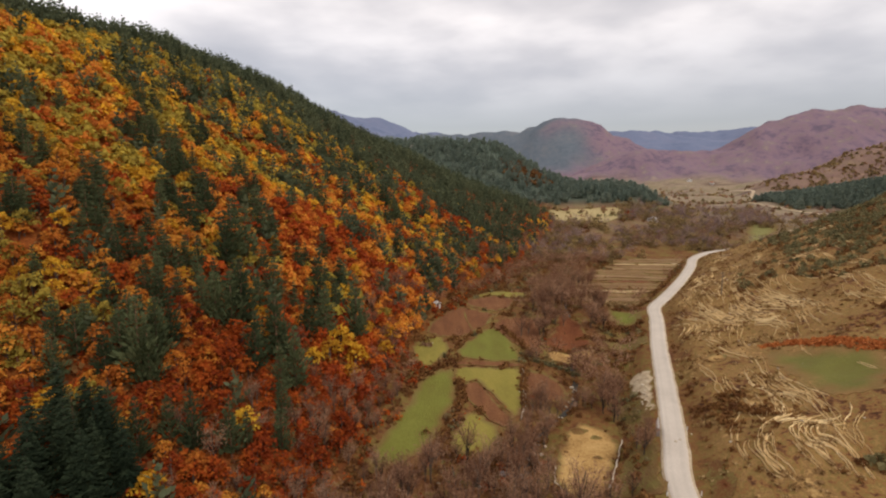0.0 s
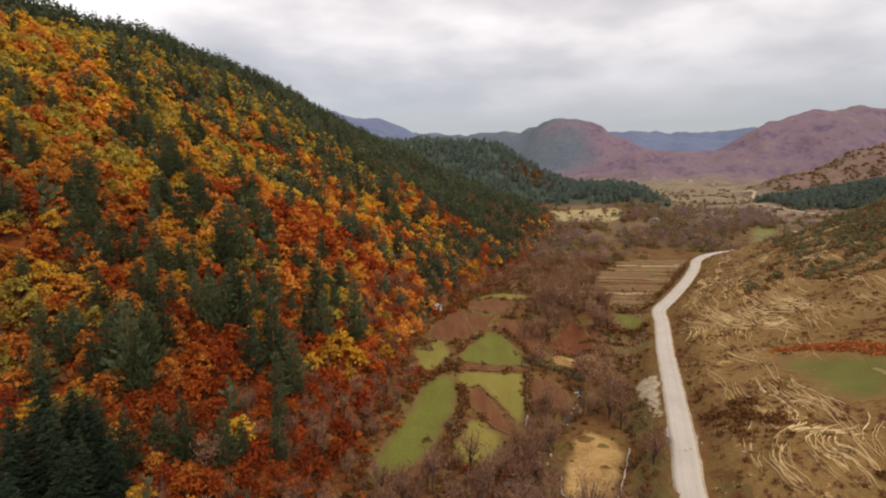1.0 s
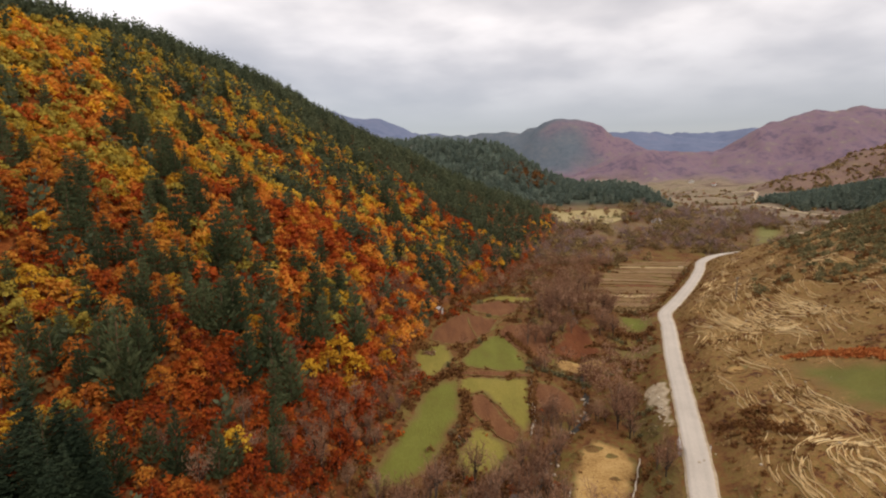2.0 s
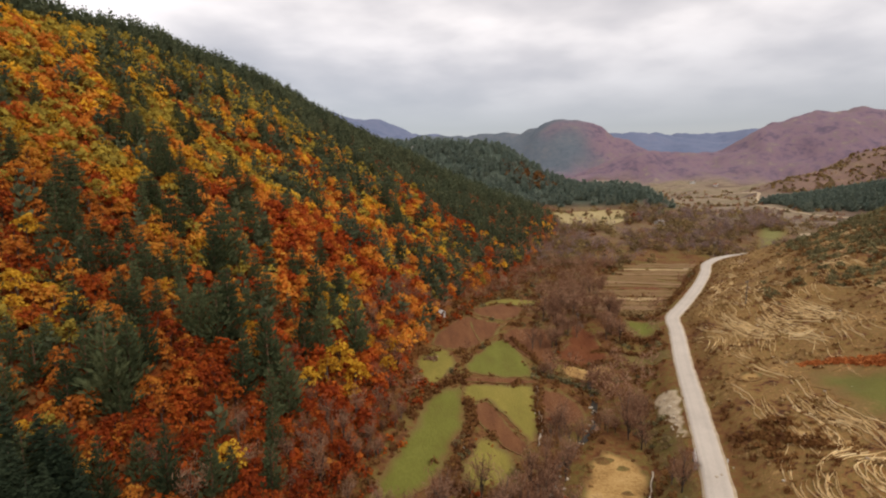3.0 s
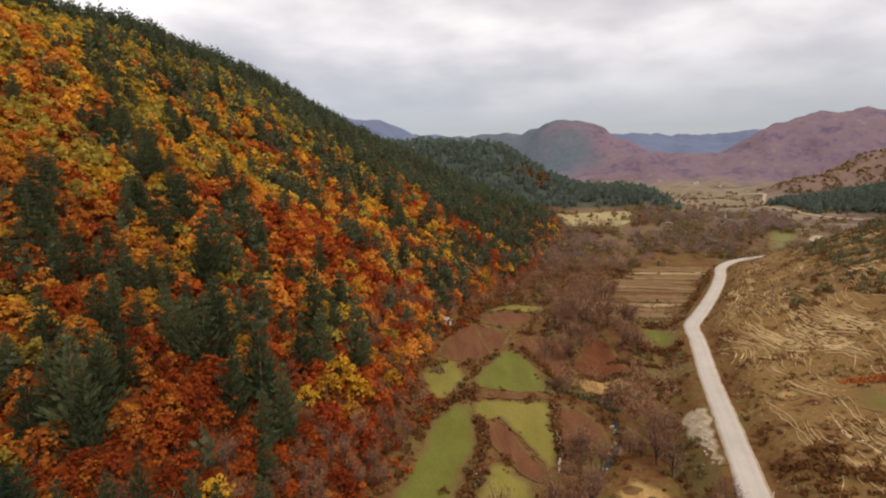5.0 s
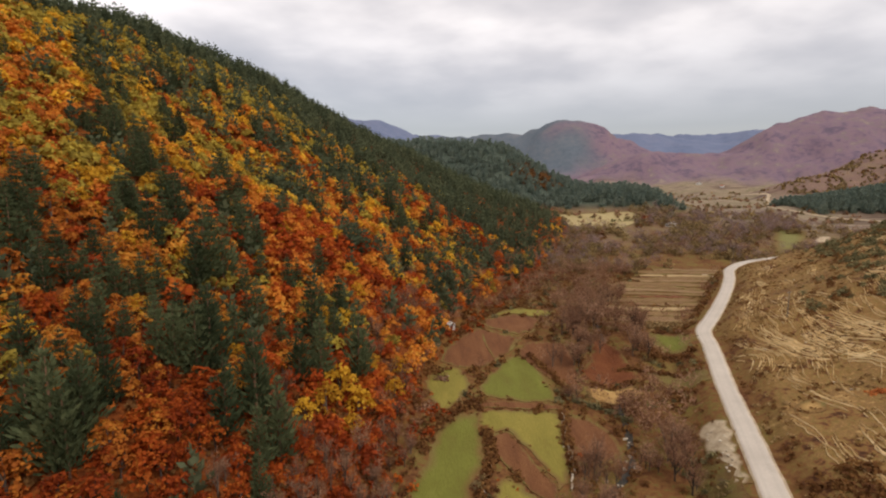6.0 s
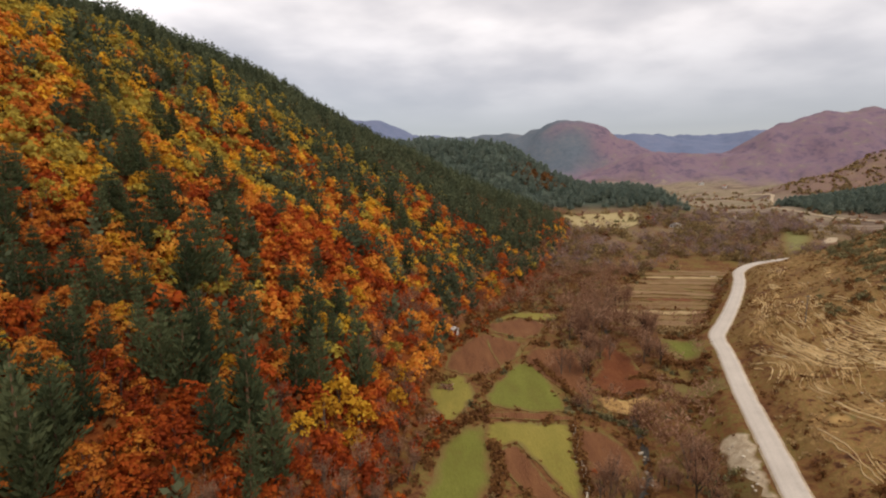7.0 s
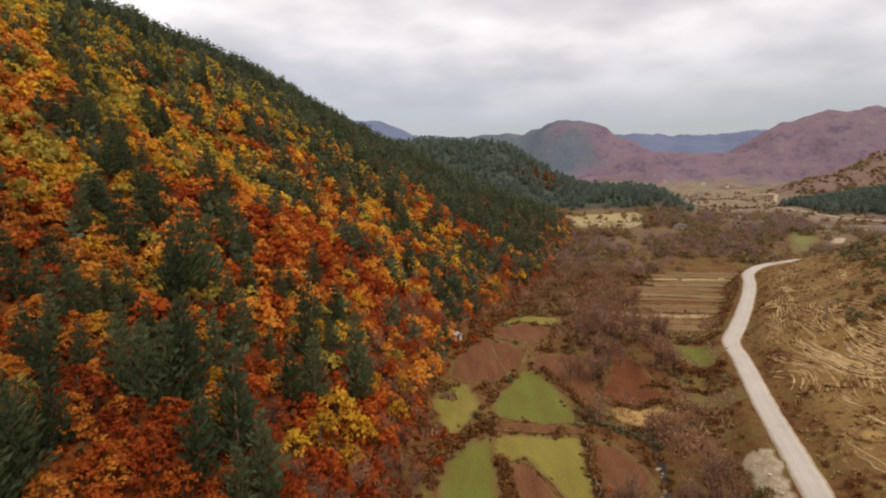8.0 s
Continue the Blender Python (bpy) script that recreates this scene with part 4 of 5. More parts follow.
LONE_PINES = TALL_PINES + CLUMP_PINES + SLOPE_PINES + UPPER_PINES + MIDDLE_PINES + LOWER_PINES
# groves on the upper slope: x, y, spread, how many
HIGH_GROVES = [(-134, 213, 3, 2), (-126, 154, 3, 2), (-134, 179, 2, 1), (-125, 164, 2, 1), (-114, 199, 4, 4), (-108, 182, 5, 5), (-106, 210, 4, 4), (-100, 209, 3, 3), (-101, 183, 4, 5), (-91, 174, 4, 5), (-115, 138, 4, 3), (-109, 135, 3, 2)]
LOW_GROVES = [(-99, 140, 3, 3), (-94, 131, 3, 4), (-99, 115, 3, 3), (-84, 152, 4, 5), (-83, 202, 2, 1), (-76, 193, 4, 4), (-70, 178, 4, 5), (-79, 168, 3, 3), (-84, 248, 4, 3), (-111, 256, 4, 3), (-120, 239, 5, 5), (-66, 275, 6, 5),
          (-57, 224, 5, 4), (-42, 302, 6, 6), (-25, 256, 4, 3)]
SPRUCE_SPOTS = [(-64.9, 78.5, 16), (-57.4, 78, 15), (-64.1, 71.6, 16), (-65.5, 66.4, 15), (-60.4, 73.9, 15), (-52.6, 75.7, 13), (-55.8, 70.8, 14), (-59.5, 65, 13), (-62.5, 69, 15), (-61, 79.5, 14), (-56.5, 74.2, 13)]
GOLDS = [(-29.8, 137.9, 1.6), (-31.3, 131.1, 1.2), (-25.4, 138, 1.2), (-18.8, 154.7, 0.9), (-34.3, 125.1, 0.95), (-26, 131.7, 0.9)]
TALL = (12.5, 13.5, 14.5, 12.5, 13.5)
spruce = Wood("spruce_tree", SPRUCES, bark, LEAF["spruce"], "tall blue-green spruce tree with drooping boughs", "tree", "spruces at the slope's foot")
for k, (x, y, h) in enumerate(LONE_PINES):
    woods["pine"].plant(x, y, (1.05 * h + 1.0 if k < len(TALL_PINES + CLUMP_PINES + SLOPE_PINES) else 0.92 * h) / TALL[k % 5], 67 * k, k % 5)
for k, (x, y, h) in enumerate(SPRUCE_SPOTS):
    spruce.plant(x, y, h / (17 + 2 * (k % 3)), 50 * k, k % 3)
for k, (x, y, s) in enumerate(GOLDS):
    woods["gold"].plant(x, y, 1.15 * s, 81 * k, k)
GROVE_PINES = [(gx + rng.normal(0, 0.6 * spread), gy + rng.normal(0, 0.6 * spread), rng.uniform(8.5, 12)) for gx, gy, spread, many in HIGH_GROVES + LOW_GROVES for _ in range(many + (many > 2))]
for k, (x, y, h) in enumerate(GROVE_PINES):
    woods["pine"].plant(x, y, h / TALL[k % 5], 67 * k, k % 5)
TAKEN = np.array([(a[0], a[1], 2.4) for a in LONE_PINES + GROVE_PINES] + [(a[0], a[1], 4.0) for a in SPRUCE_SPOTS] + [(a[0], a[1], 3.6) for a in GOLDS])


def pine_share(x, y):
    t = (FOOT_X(y) - x) / (FOOT_X(y) - CREST_X(y))
    s = 0.04 + 0.03 * smooth(0.4, 0.65, t) + 0.26 * smooth(190, 280, y) + 0.55 * smooth(150, 250, y) * np.maximum(ripple(x + 60, y - 20, 20) - 0.1, 0)
    s = s + 0.95 * smooth(0.95, 1.0, t + 0.0013 * np.maximum(y - 235, 0)) + 0.8 * smooth(285, 350, y) * smooth(0.0, 0.16, t)
    return s


near_count = {k: 0 for k in woods}
near_count["pine"] = len(LONE_PINES) + len(GROVE_PINES)
far_spots = {k: [] for k in woods}
step = 3.25
for iy in range(int((600 - 40) / step)):
    y0 = 40 + iy * step
    grow = 1.0 + 0.5 * smooth(230, 480, y0)
    for ix in range(-88, 68):
        x, y = ix * step * float(grow) + rng.uniform(-1.5, 1.5), y0 + rng.uniform(-1.5, 1.5)
        if grow > 1.2 and rng.random() < 0.25:
            continue
        xf, xc = float(FOOT_X(y)), float(CREST_X(y))
        if x > xf - 2 or x < xc - 22 or y > 520 or x < -1.12 * (y + 40):
            continue
        if np.any(np.hypot(TAKEN[:, 0] - x, TAKEN[:, 1] - y) < TAKEN[:, 2]):
            continue
        t = (xf - x) / (xf - xc)
        d = math.hypot(x, y)
        if rng.random() < pine_share(x, y):
            kind = "pine"
            if y > 300 and rng.random() < 0.35:
                continue
        else:
            hue = float(ripple(x, y, 34)) * 0.5 + rng.normal(0, 0.5) + 1.7 * (t - 0.31) + 0.2 * (1 - smooth(0, 0.12, t)) + 0.35 * smooth(210, 320, y) - 0.40 * (1 - smooth(0.10, 0.34, t)) * (1 - smooth(120, 170, y))
            kind = "twig" if t < 0.16 and rng.random() < 0.38 * (1 - smooth(0.05, 0.16, t)) else "rust" if hue < -0.35 else "amber" if hue < 0.36 else "gold" if hue < 0.66 else "olive"
        if kind == "amber" and y > 205 and rng.random() < 0.35:
            kind = "olive" if rng.random() < 0.5 else "rust"
        s = rng.uniform(0.72, 1.25) if kind != "pine" else rng.uniform(0.65, 0.95)
        row = (x, y, s, rng.uniform(0, 6.28), int(rng.integers(0, 5)), rng.random())
        if d < 205 and near_count[kind] < (235 if kind != "twig" else 100):
            near_count[kind] += 1
            woods[kind].plant(x, y, s, math.degrees(row[3]), row[4])
        else:
            far_spots[kind].append(row)
# the pines of the crest, close together
for _ in range(620):
    y = rng.uniform(95, 500)
    x = float(CREST_X(y)) + rng.uniform(-8, 9 + 0.10 * max(y - 200, 0))
    far_spots["pine"].append((x, y, rng.uniform(0.55, 0.85), rng.uniform(0, 6.28), int(rng.integers(0, 5)), rng.random()))
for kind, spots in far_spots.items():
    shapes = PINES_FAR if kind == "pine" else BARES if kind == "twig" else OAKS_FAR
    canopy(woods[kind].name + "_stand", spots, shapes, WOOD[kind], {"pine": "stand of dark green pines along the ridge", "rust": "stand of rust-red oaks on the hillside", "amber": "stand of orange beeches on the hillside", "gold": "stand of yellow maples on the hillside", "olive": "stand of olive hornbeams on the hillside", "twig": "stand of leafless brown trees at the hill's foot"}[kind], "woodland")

# undergrowth between the trunks on the near slope
n = 2600
y = rng.uniform(58, 175, n)
x = FOOT_X(y) - 2 - 95 * rng.random(n) ** 1.2
k = x > -1.1 * (y + 40)
x, y = x[k], y[k]
UNDER = [shrub(180 + i, 20, 0.46, wide=1.6, tall=1.5) for i in range(4)]
half = rng.random(len(x)) < 0.6
for name, pick, mat, label in (("undergrowth", half, "rust", "rust-red undergrowth below the trees"), ("undergrowth", ~half, "scrub", "brown undergrowth below the trees")):
    m = int(pick.sum())
    canopy(name, np.stack([x[pick], y[pick], rng.uniform(0.6, 1.3, m), rng.uniform(0, 6.28, m), rng.integers(0, 4, m), rng.random(m)], 1), UNDER, WOOD[mat], label, "undergrowth")

# ---------------------------------------------------------------- scrub, hedges and bare trees in the valley
SCRUBS = [shrub(130 + i, 48, 0.38, wide=1.5, tall=1.9) for i in range(4)]
BARES_FAR = [bare(140 + i, 60, tall=7 + i, wide=3.0) for i in range(3)]
for _s in BARES_FAR:
    _v = _s[1][0].reshape(-1, 4, 3)
    _v[:, 1] += (_v[:, 1] - _v[:, 3]) * 2.0
shrub_wood = {
    "scrub": Wood("scrub_bush", SCRUBS, bark, LEAF["scrub"], "brown leafless scrub bush in the valley", "shrub", "scrub bushes in the valley"),
    "rust": Wood("dogwood_bush", SCRUBS, bark, LEAF["rust"], "rust-red autumn bush at the field's edge", "shrub", "rust-red bushes in the valley"),
    "juniper": Wood("juniper_bush", SCRUBS, bark, LEAF["juniper"], "low dark green juniper bush on the dry slope", "shrub", "junipers on the dry slope"),
}
THICK = [shrub(210 + i, 27, 0.50, wide=1.5, tall=1.9) for i in range(4)]
bush_stuff = {"scrub": [], "rust": [], "juniper": [], "twig": [], "olive": [], "purple": []}
counts = {"scrub": 0, "rust": 0, "juniper": 0, "twig": 0}
rng = np.random.default_rng(23)


def in_field(x, y, grow=0.0):
    return any(inside(p, x, y, grow) for p in FIELDS if abs(p[0][0] - x) < 70 and abs(p[0][1] - y) < 70)


def bush(kind, x, y, s):
    if abs(x - float(ROAD_X(y))) < 3.6 + 1.2 * s:
        return None
    turn = rng.uniform(0, 6.28)
    if kind == "twig":
        if counts["twig"] < 250:
            counts["twig"] += 1
            return woods["twig"].plant(x, y, s, math.degrees(turn), int(rng.integers(0, 4)))
    elif counts.get(kind, 999) < 280 and rng.random() < 0.7:
        counts[kind] += 1
        return shrub_wood[kind].plant(x, y, s, math.degrees(turn), int(rng.integers(0, 4)))
    bush_stuff[kind].append((x, y, s, turn, int(rng.integers(0, 4)), rng.random()))


# tall bare trees in groves along the stream: x, y, spread, how many
for gx, gy, spread, many in [(44, 199, 3, 4), (38, 184, 4, 5), (30, 163, 2, 2), (61, 193, 3, 3), (71, 214, 5, 6), (53, 223, 6, 7), (73, 263, 7, 7), (32, 149, 2, 2), (18, 104, 4, 3), (9, 93, 4, 3), (52, 141, 4, 3), (41, 131, 3, 2), (44, 160, 3, 3), (62, 240, 6, 6), (42, 212, 4, 5)]:
    for _ in range(many):
        x, y = gx + rng.normal(0, 0.7 * spread), gy + rng.normal(0, 0.7 * spread)
        if gy < 170 and in_field(x, y, 1.5):
            continue
        for _ in range(2):
            bush_stuff["twig"].append((x + rng.normal(0, 2.2), y + rng.normal(0, 2.2), rng.uniform(0.6, 1.05) if gy > 170 else rng.uniform(0.4, 0.7), rng.uniform(0, 6.28), int(rng.integers(0, 3)), rng.random()))
        bush("twig", x, y, rng.uniform(1.05, 1.6) if gy > 170 else rng.uniform(0.6, 1.05))

for iy in range(int((335 - 62) / 2.1)):
    for ix in range(-20, 90):
        y, x = 62 + iy * 2.1 + rng.uniform(-1, 1), ix * 2.1 + rng.uniform(-1, 1)
        xf, xr, sx = float(FOOT_X(y)), float(ROAD_X(y)), float(STREAM_X(y))
        if x < xf - 3 or x > xr - 5.5 or in_field(x, y, 0.7 * rng.random()):
            continue
        stream, foot, road = abs(x - sx), x - xf, xr - x
        patch = float(ripple(x, y, 12))
        if foot < 10:
            p, mixk = 0.9, (("scrub", 0.50), ("rust", 0.22), ("twig", 0.28))
        elif y < 108 and x < 24:
            p, mixk = 0.7, (("scrub", 0.5), ("rust", 0.2), ("twig", 0.3))
        elif stream < 13 + 4 * patch:
            p, mixk = 0.60, (("twig", 0.52), ("scrub", 0.38), ("olive", 0.06), ("juniper", 0.04))
        elif road < 11:
            p, mixk = 0.55 + 0.30 * patch, (("scrub", 0.80), ("twig", 0.06), ("olive", 0.04), ("juniper", 0.10))
        elif y > 222 and x > 66 + 0.42 * (y - 226):
            p, mixk = 0.10 + 0.12 * patch, (("scrub", 0.8), ("twig", 0.2))
        else:
            p, mixk = 0.58 + 0.30 * patch, (("twig", 0.24), ("scrub", 0.60), ("juniper", 0.11), ("olive", 0.05))
        if rng.random() > p:
            continue
        r = rng.random()
        for kind, share in mixk:
            r -= share
            if r < 0:
                break
        if kind == "twig" and in_field(x, y, 3.2):
            continue
        s = rng.uniform(0.6, 1.05) if kind == "twig" and foot < 12 else rng.uniform(0.7, 1.5) if kind == "twig" else rng.uniform(0.3, 0.6) if kind == "olive" else rng.uniform(0.5, 1.2) if foot < 10 else rng.uniform(0.45, 1.0)
        bush(kind, x, y, s)

# hedges along the field edges
for line, kind, wide, gap in (([(4.6, 146), (5.4, 137), (3.2, 127), (0.6, 117), (-0.5, 109), (4, 105), (10, 104.5), (14, 108)], "scrub", 1.1, 0.9),
                              ([(-8.5, 150), (-3, 154.5), (2, 158.5), (5, 162)], "scrub", 2.2, 0.5),
                              ([(26.2, 156), (25.6, 148), (24, 138), (22.8, 128)], "scrub", 0.8, 1.2),
                              ([(29, 161), (31.5, 169), (28, 182), (24, 195)], "scrub", 0.8, 1.6),
                              ([(28, 168), (34, 160), (40, 156), (44, 152)], "juniper", 1.2, 1.1),
                              ([(8, 229), (14, 238), (22, 247), (30, 252)], "scrub", 2.0, 1.1),
                              ([(31, 215), (36, 231), (38, 238)], "scrub", 0.7, 2.5),
                              ([(53, 184), (62.6, 179), (70, 174.5), (75.5, 173.6)], "scrub", 1.6, 0.7),
                              ([(40, 172), (48, 172.6), (54, 173)], "scrub", 0.5, 0.9),
                              ([(66, 192), (74, 190), (80, 187)], "scrub", 1.0, 1.2)):
    for (ax, ay), (bx, by) in zip(line, line[1:]):
        n = int(1.4 * math.hypot(bx - ax, by - ay) / gap) + 1
        for k in range(n):
            bush(kind, ax + (bx - ax) * k / n + rng.normal(0, wide * 0.5), ay + (by - ay) * k / n + rng.normal(0, wide * 0.5), rng.uniform(0.35, 0.95))

# single bushes that stand in the plots
for x, y, s in ((-4.6, 117.5, 0.75), (21.5, 158.6, 0.6), (2.6, 180.5, 0.9), (28.5, 234.0, 1.0), (-10.5, 141.0, 0.8)):
    bush("scrub", x, y, s)
    bush("scrub", x + 0.5, y + 0.4, 0.7 * s)

# ragged growth that blurs the edges of the plots
for plot in FIELDS:
    if plot[0][1] > 215 or plot[0][0] > 60:
        continue
    for (ax, ay), (bx, by) in zip(plot, list(plot[1:]) + [plot[0]]):
        n = int(math.hypot(bx - ax, by - ay) / 0.9) + 1
        for k in range(n):
            x, y = ax + (bx - ax) * k / n, ay + (by - ay) * k / n
            if float(ripple(x, y, 6)) + 0.4 * rng.normal() < 0.4 or abs(x - float(ROAD_X(y))) < 4.5:
                continue
            bush_stuff["rust" if rng.random() < 0.03 else "scrub"].append((x + rng.normal(0, 0.9), y + rng.normal(0, 0.9), rng.uniform(0.14, 0.42), rng.uniform(0, 6.28), int(rng.integers(0, 3)), rng.random()))

# the open slope: junipers in drifts, bracken, brown scrub in the hollow
for _ in range(5600):
    y = rng.uniform(75, 305)
    x = float(ROAD_X(y)) + rng.uniform(5, 125)
    d = x - float(ROAD_X(y))
    drift = float(ripple(x, y, 15)) + 0.5 * float(ripple(x + 40, y, 6))
    high = smooth(18, 60, d) * smooth(140, 190, y)
    if drift + 1.25 * high < 0.8 + 0.35 * (1 - float(high)) or (d < 45 and y > 200 and rng.random() < 0.7) or in_field(x, y, 0.5):
        continue
    kind = "juniper" if rng.random() < 0.62 * float(high) + 0.05 else "scrub"
    bush(kind, x, y, rng.uniform(0.4, 1.2) if kind == "juniper" else rng.uniform(0.3, 0.8))
for _ in range(60):
    bush("scrub", 66 + rng.normal(0, 3), 107 + rng.normal(0, 4), rng.uniform(0.4, 0.9))

# bare woods and thickets further up the valley
for _ in range(5400):
    y = 335 + 230 * rng.random() ** 1.3
    x = rng.uniform(float(FOOT_X(y)) - 4, 330 + 0.2 * (y - 335))
    if in_field(x, y, 3) or (y < 420 and x > float(ROAD_X(min(y, 372))) - 6):
        continue
    if float(ripple(x, y, 38)) + 0.3 * rng.normal() < -0.02 + 0.0010 * (y - 335):
        continue
    # purple ones are bare trees whose colour holds the haze
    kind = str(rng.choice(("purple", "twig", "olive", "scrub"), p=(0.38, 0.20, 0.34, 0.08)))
    s = rng.uniform(0.6, 1.5) if kind != "scrub" else rng.uniform(1.0, 2.0)
    bush_stuff[kind].append((x, y, s, rng.uniform(0, 6.28), int(rng.integers(0, 4)), rng.random()))

# a thicket of olive and brown trees round the valley's bend
for _ in range(420):
    x, y = rng.uniform(195, 335), rng.uniform(435, 565)
    if float(ripple(x, y, 20)) > -0.35 and not in_field(x, y, 3):
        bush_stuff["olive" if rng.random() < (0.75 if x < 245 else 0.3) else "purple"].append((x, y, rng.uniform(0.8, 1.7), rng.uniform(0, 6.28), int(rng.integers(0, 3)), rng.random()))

# trees on the pale meadow below the dark wood
for k in range(7):
    bush_stuff["juniper"].append((160 + 5.2 * k + rng.normal(0, 1), 527 + rng.normal(0, 1.5), rng.uniform(0.8, 1.8), 1.1 * k, k % 4, rng.random()))
for k in range(9):
    bush_stuff["juniper"].append((216 + 2.4 * k + rng.normal(0, 2), 520 + 3 * k + rng.normal(0, 2), rng.uniform(2.4, 4.0), k, k % 4, rng.random()))
for k in range(10):
    bush_stuff["olive"].append((276 + rng.normal(0, 3), 409 + rng.normal(0, 3), rng.uniform(0.5, 0.9), k, k % 3, rng.random()))
for k in range(6):
    bush_stuff["rust"].append((199 + rng.normal(0, 3), 524 + rng.normal(0, 4), rng.uniform(2.0, 3.2), k, k % 4, rng.random()))

for kind, shapes, mat, label in (("scrub", THICK, "scrub", "thicket of brown scrub in the valley"), ("rust", THICK, "rust", "thicket of rust-red bushes"), ("juniper", THICK, "juniper", "drift of dark green junipers on the slope"),
                                 ("twig", BARES_FAR, "twig", "grey-purple leafless trees up the valley"), ("purple", BARES_FAR, "purple", "leafless trees up the valley, paled grey-mauve with haze"), ("olive", [shrub(150 + i, 60, 0.6, wide=3, tall=5) for i in range(3)], "sallow", "olive-brown trees up the valley")):
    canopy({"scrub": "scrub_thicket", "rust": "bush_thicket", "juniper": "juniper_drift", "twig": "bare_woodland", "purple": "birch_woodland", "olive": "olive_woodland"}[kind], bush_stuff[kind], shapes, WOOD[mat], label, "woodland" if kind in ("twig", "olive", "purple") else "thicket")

# ---------------------------------------------------------------- far woods
TINY_PINES = [pine(160 + i, 4, 4, 1, 2.0, tall=11.5, wide=3.8, slim=0.95) for i in range(3)]
TINY_CROWNS = [shrub(170 + i, 18, 2.2, wide=4, tall=6.5) for i in range(3)]


def far_wood(name, n, box, keep, shapes, mat, label, low, high):
    x, y = rng.uniform(box[0], box[1], n), rng.uniform(box[2], box[3], n)
    k = keep(x, y, height(x, y) - FLOOR(y)) + 0.25 * rng.normal(size=n) > 0.5
    x, y = x[k], y[k]
    m = len(x)
    canopy(name, np.stack([x, y, rng.uniform(low, high, m), rng.uniform(0, 6.28, m), rng.integers(0, 3, m), rng.random(m)], 1), shapes, mat, label, "woodland")


# the away pines wear a leaf colour with distance haze mixed in
far_wood("pine_woodland", 2900, (-190, 260, 570, 790), lambda x, y, u: smooth(5, 14, u) * (1 - 0.75 * np.exp(-((x - 108) ** 2 + (y - 645) ** 2) / 900)), TINY_PINES, WOOD["away"], "pine wood on the spur, paled blue-green for haze", 0.7, 1.05)
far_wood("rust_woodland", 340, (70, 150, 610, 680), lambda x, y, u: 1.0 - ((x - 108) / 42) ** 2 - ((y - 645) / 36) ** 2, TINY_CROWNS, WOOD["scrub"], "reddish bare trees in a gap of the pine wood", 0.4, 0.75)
far_wood("pine_woodland", 1700, (408, 680, 555, 660), lambda x, y, u: smooth(3, 8, u), TINY_PINES, WOOD["away"], "clump of pines beside the far plain, paled for haze", 0.7, 1.05)
far_wood("knoll_scrub", 600, (430, 760, 690, 800), lambda x, y, u: smooth(12, 20, u) * (0.5 + 0.4 * ripple(x, y, 25)), TINY_CROWNS, WOOD["scrub"], "brown scrub dotted over the stony knoll", 0.2, 0.5)
far_wood("knoll_thicket", 1200, (430, 760, 690, 800), lambda x, y, u: smooth(12, 20, u) * (0.5 - 0.4 * ripple(x, y, 30)), TINY_CROWNS, WOOD["sallow"], "olive-brown bushes spread over the stony knoll", 0.3, 0.7)
far_wood("autumn_thicket", 5200, (120, 800, 520, 1250), lambda x, y, u: 0.35 + 0.35 * ripple(0.35 * x, y, 40) - 1.2 * smooth(5, 12, u), TINY_CROWNS, WOOD["sallow"], "scattered autumn trees on the valley plain", 0.3, 0.75)
far_wood("bare_thicket", 4600, (120, 800, 520, 1250), lambda x, y, u: 0.33 + 0.35 * ripple(0.35 * x + 200, y, 40) - 1.2 * smooth(5, 12, u), TINY_CROWNS, WOOD["twig"], "scattered bare trees on the valley plain", 0.3, 0.7)

# ---------------------------------------------------------------- straw-coloured tracks on the open slope
rng = np.random.default_rng(31)
GREEN = [(86.5, 127.5), (93, 126.3), (103.5, 110.4), (90.9, 95.8), (85.5, 98.5), (82.9, 104.4), (83.9, 114.9)]


def lie(x, y):
    """The slope's broad form, which the worn lines follow: off the road, round the knob."""
    return 0.3 * (x - ROAD_X(y)) + 4.5 * np.exp(-(((x - 67) / 8) ** 2 + ((y - 88) / 8) ** 2)) + 0.9 * ripple(x, y, 22) + 0.25 * ripple(x, y, 8)


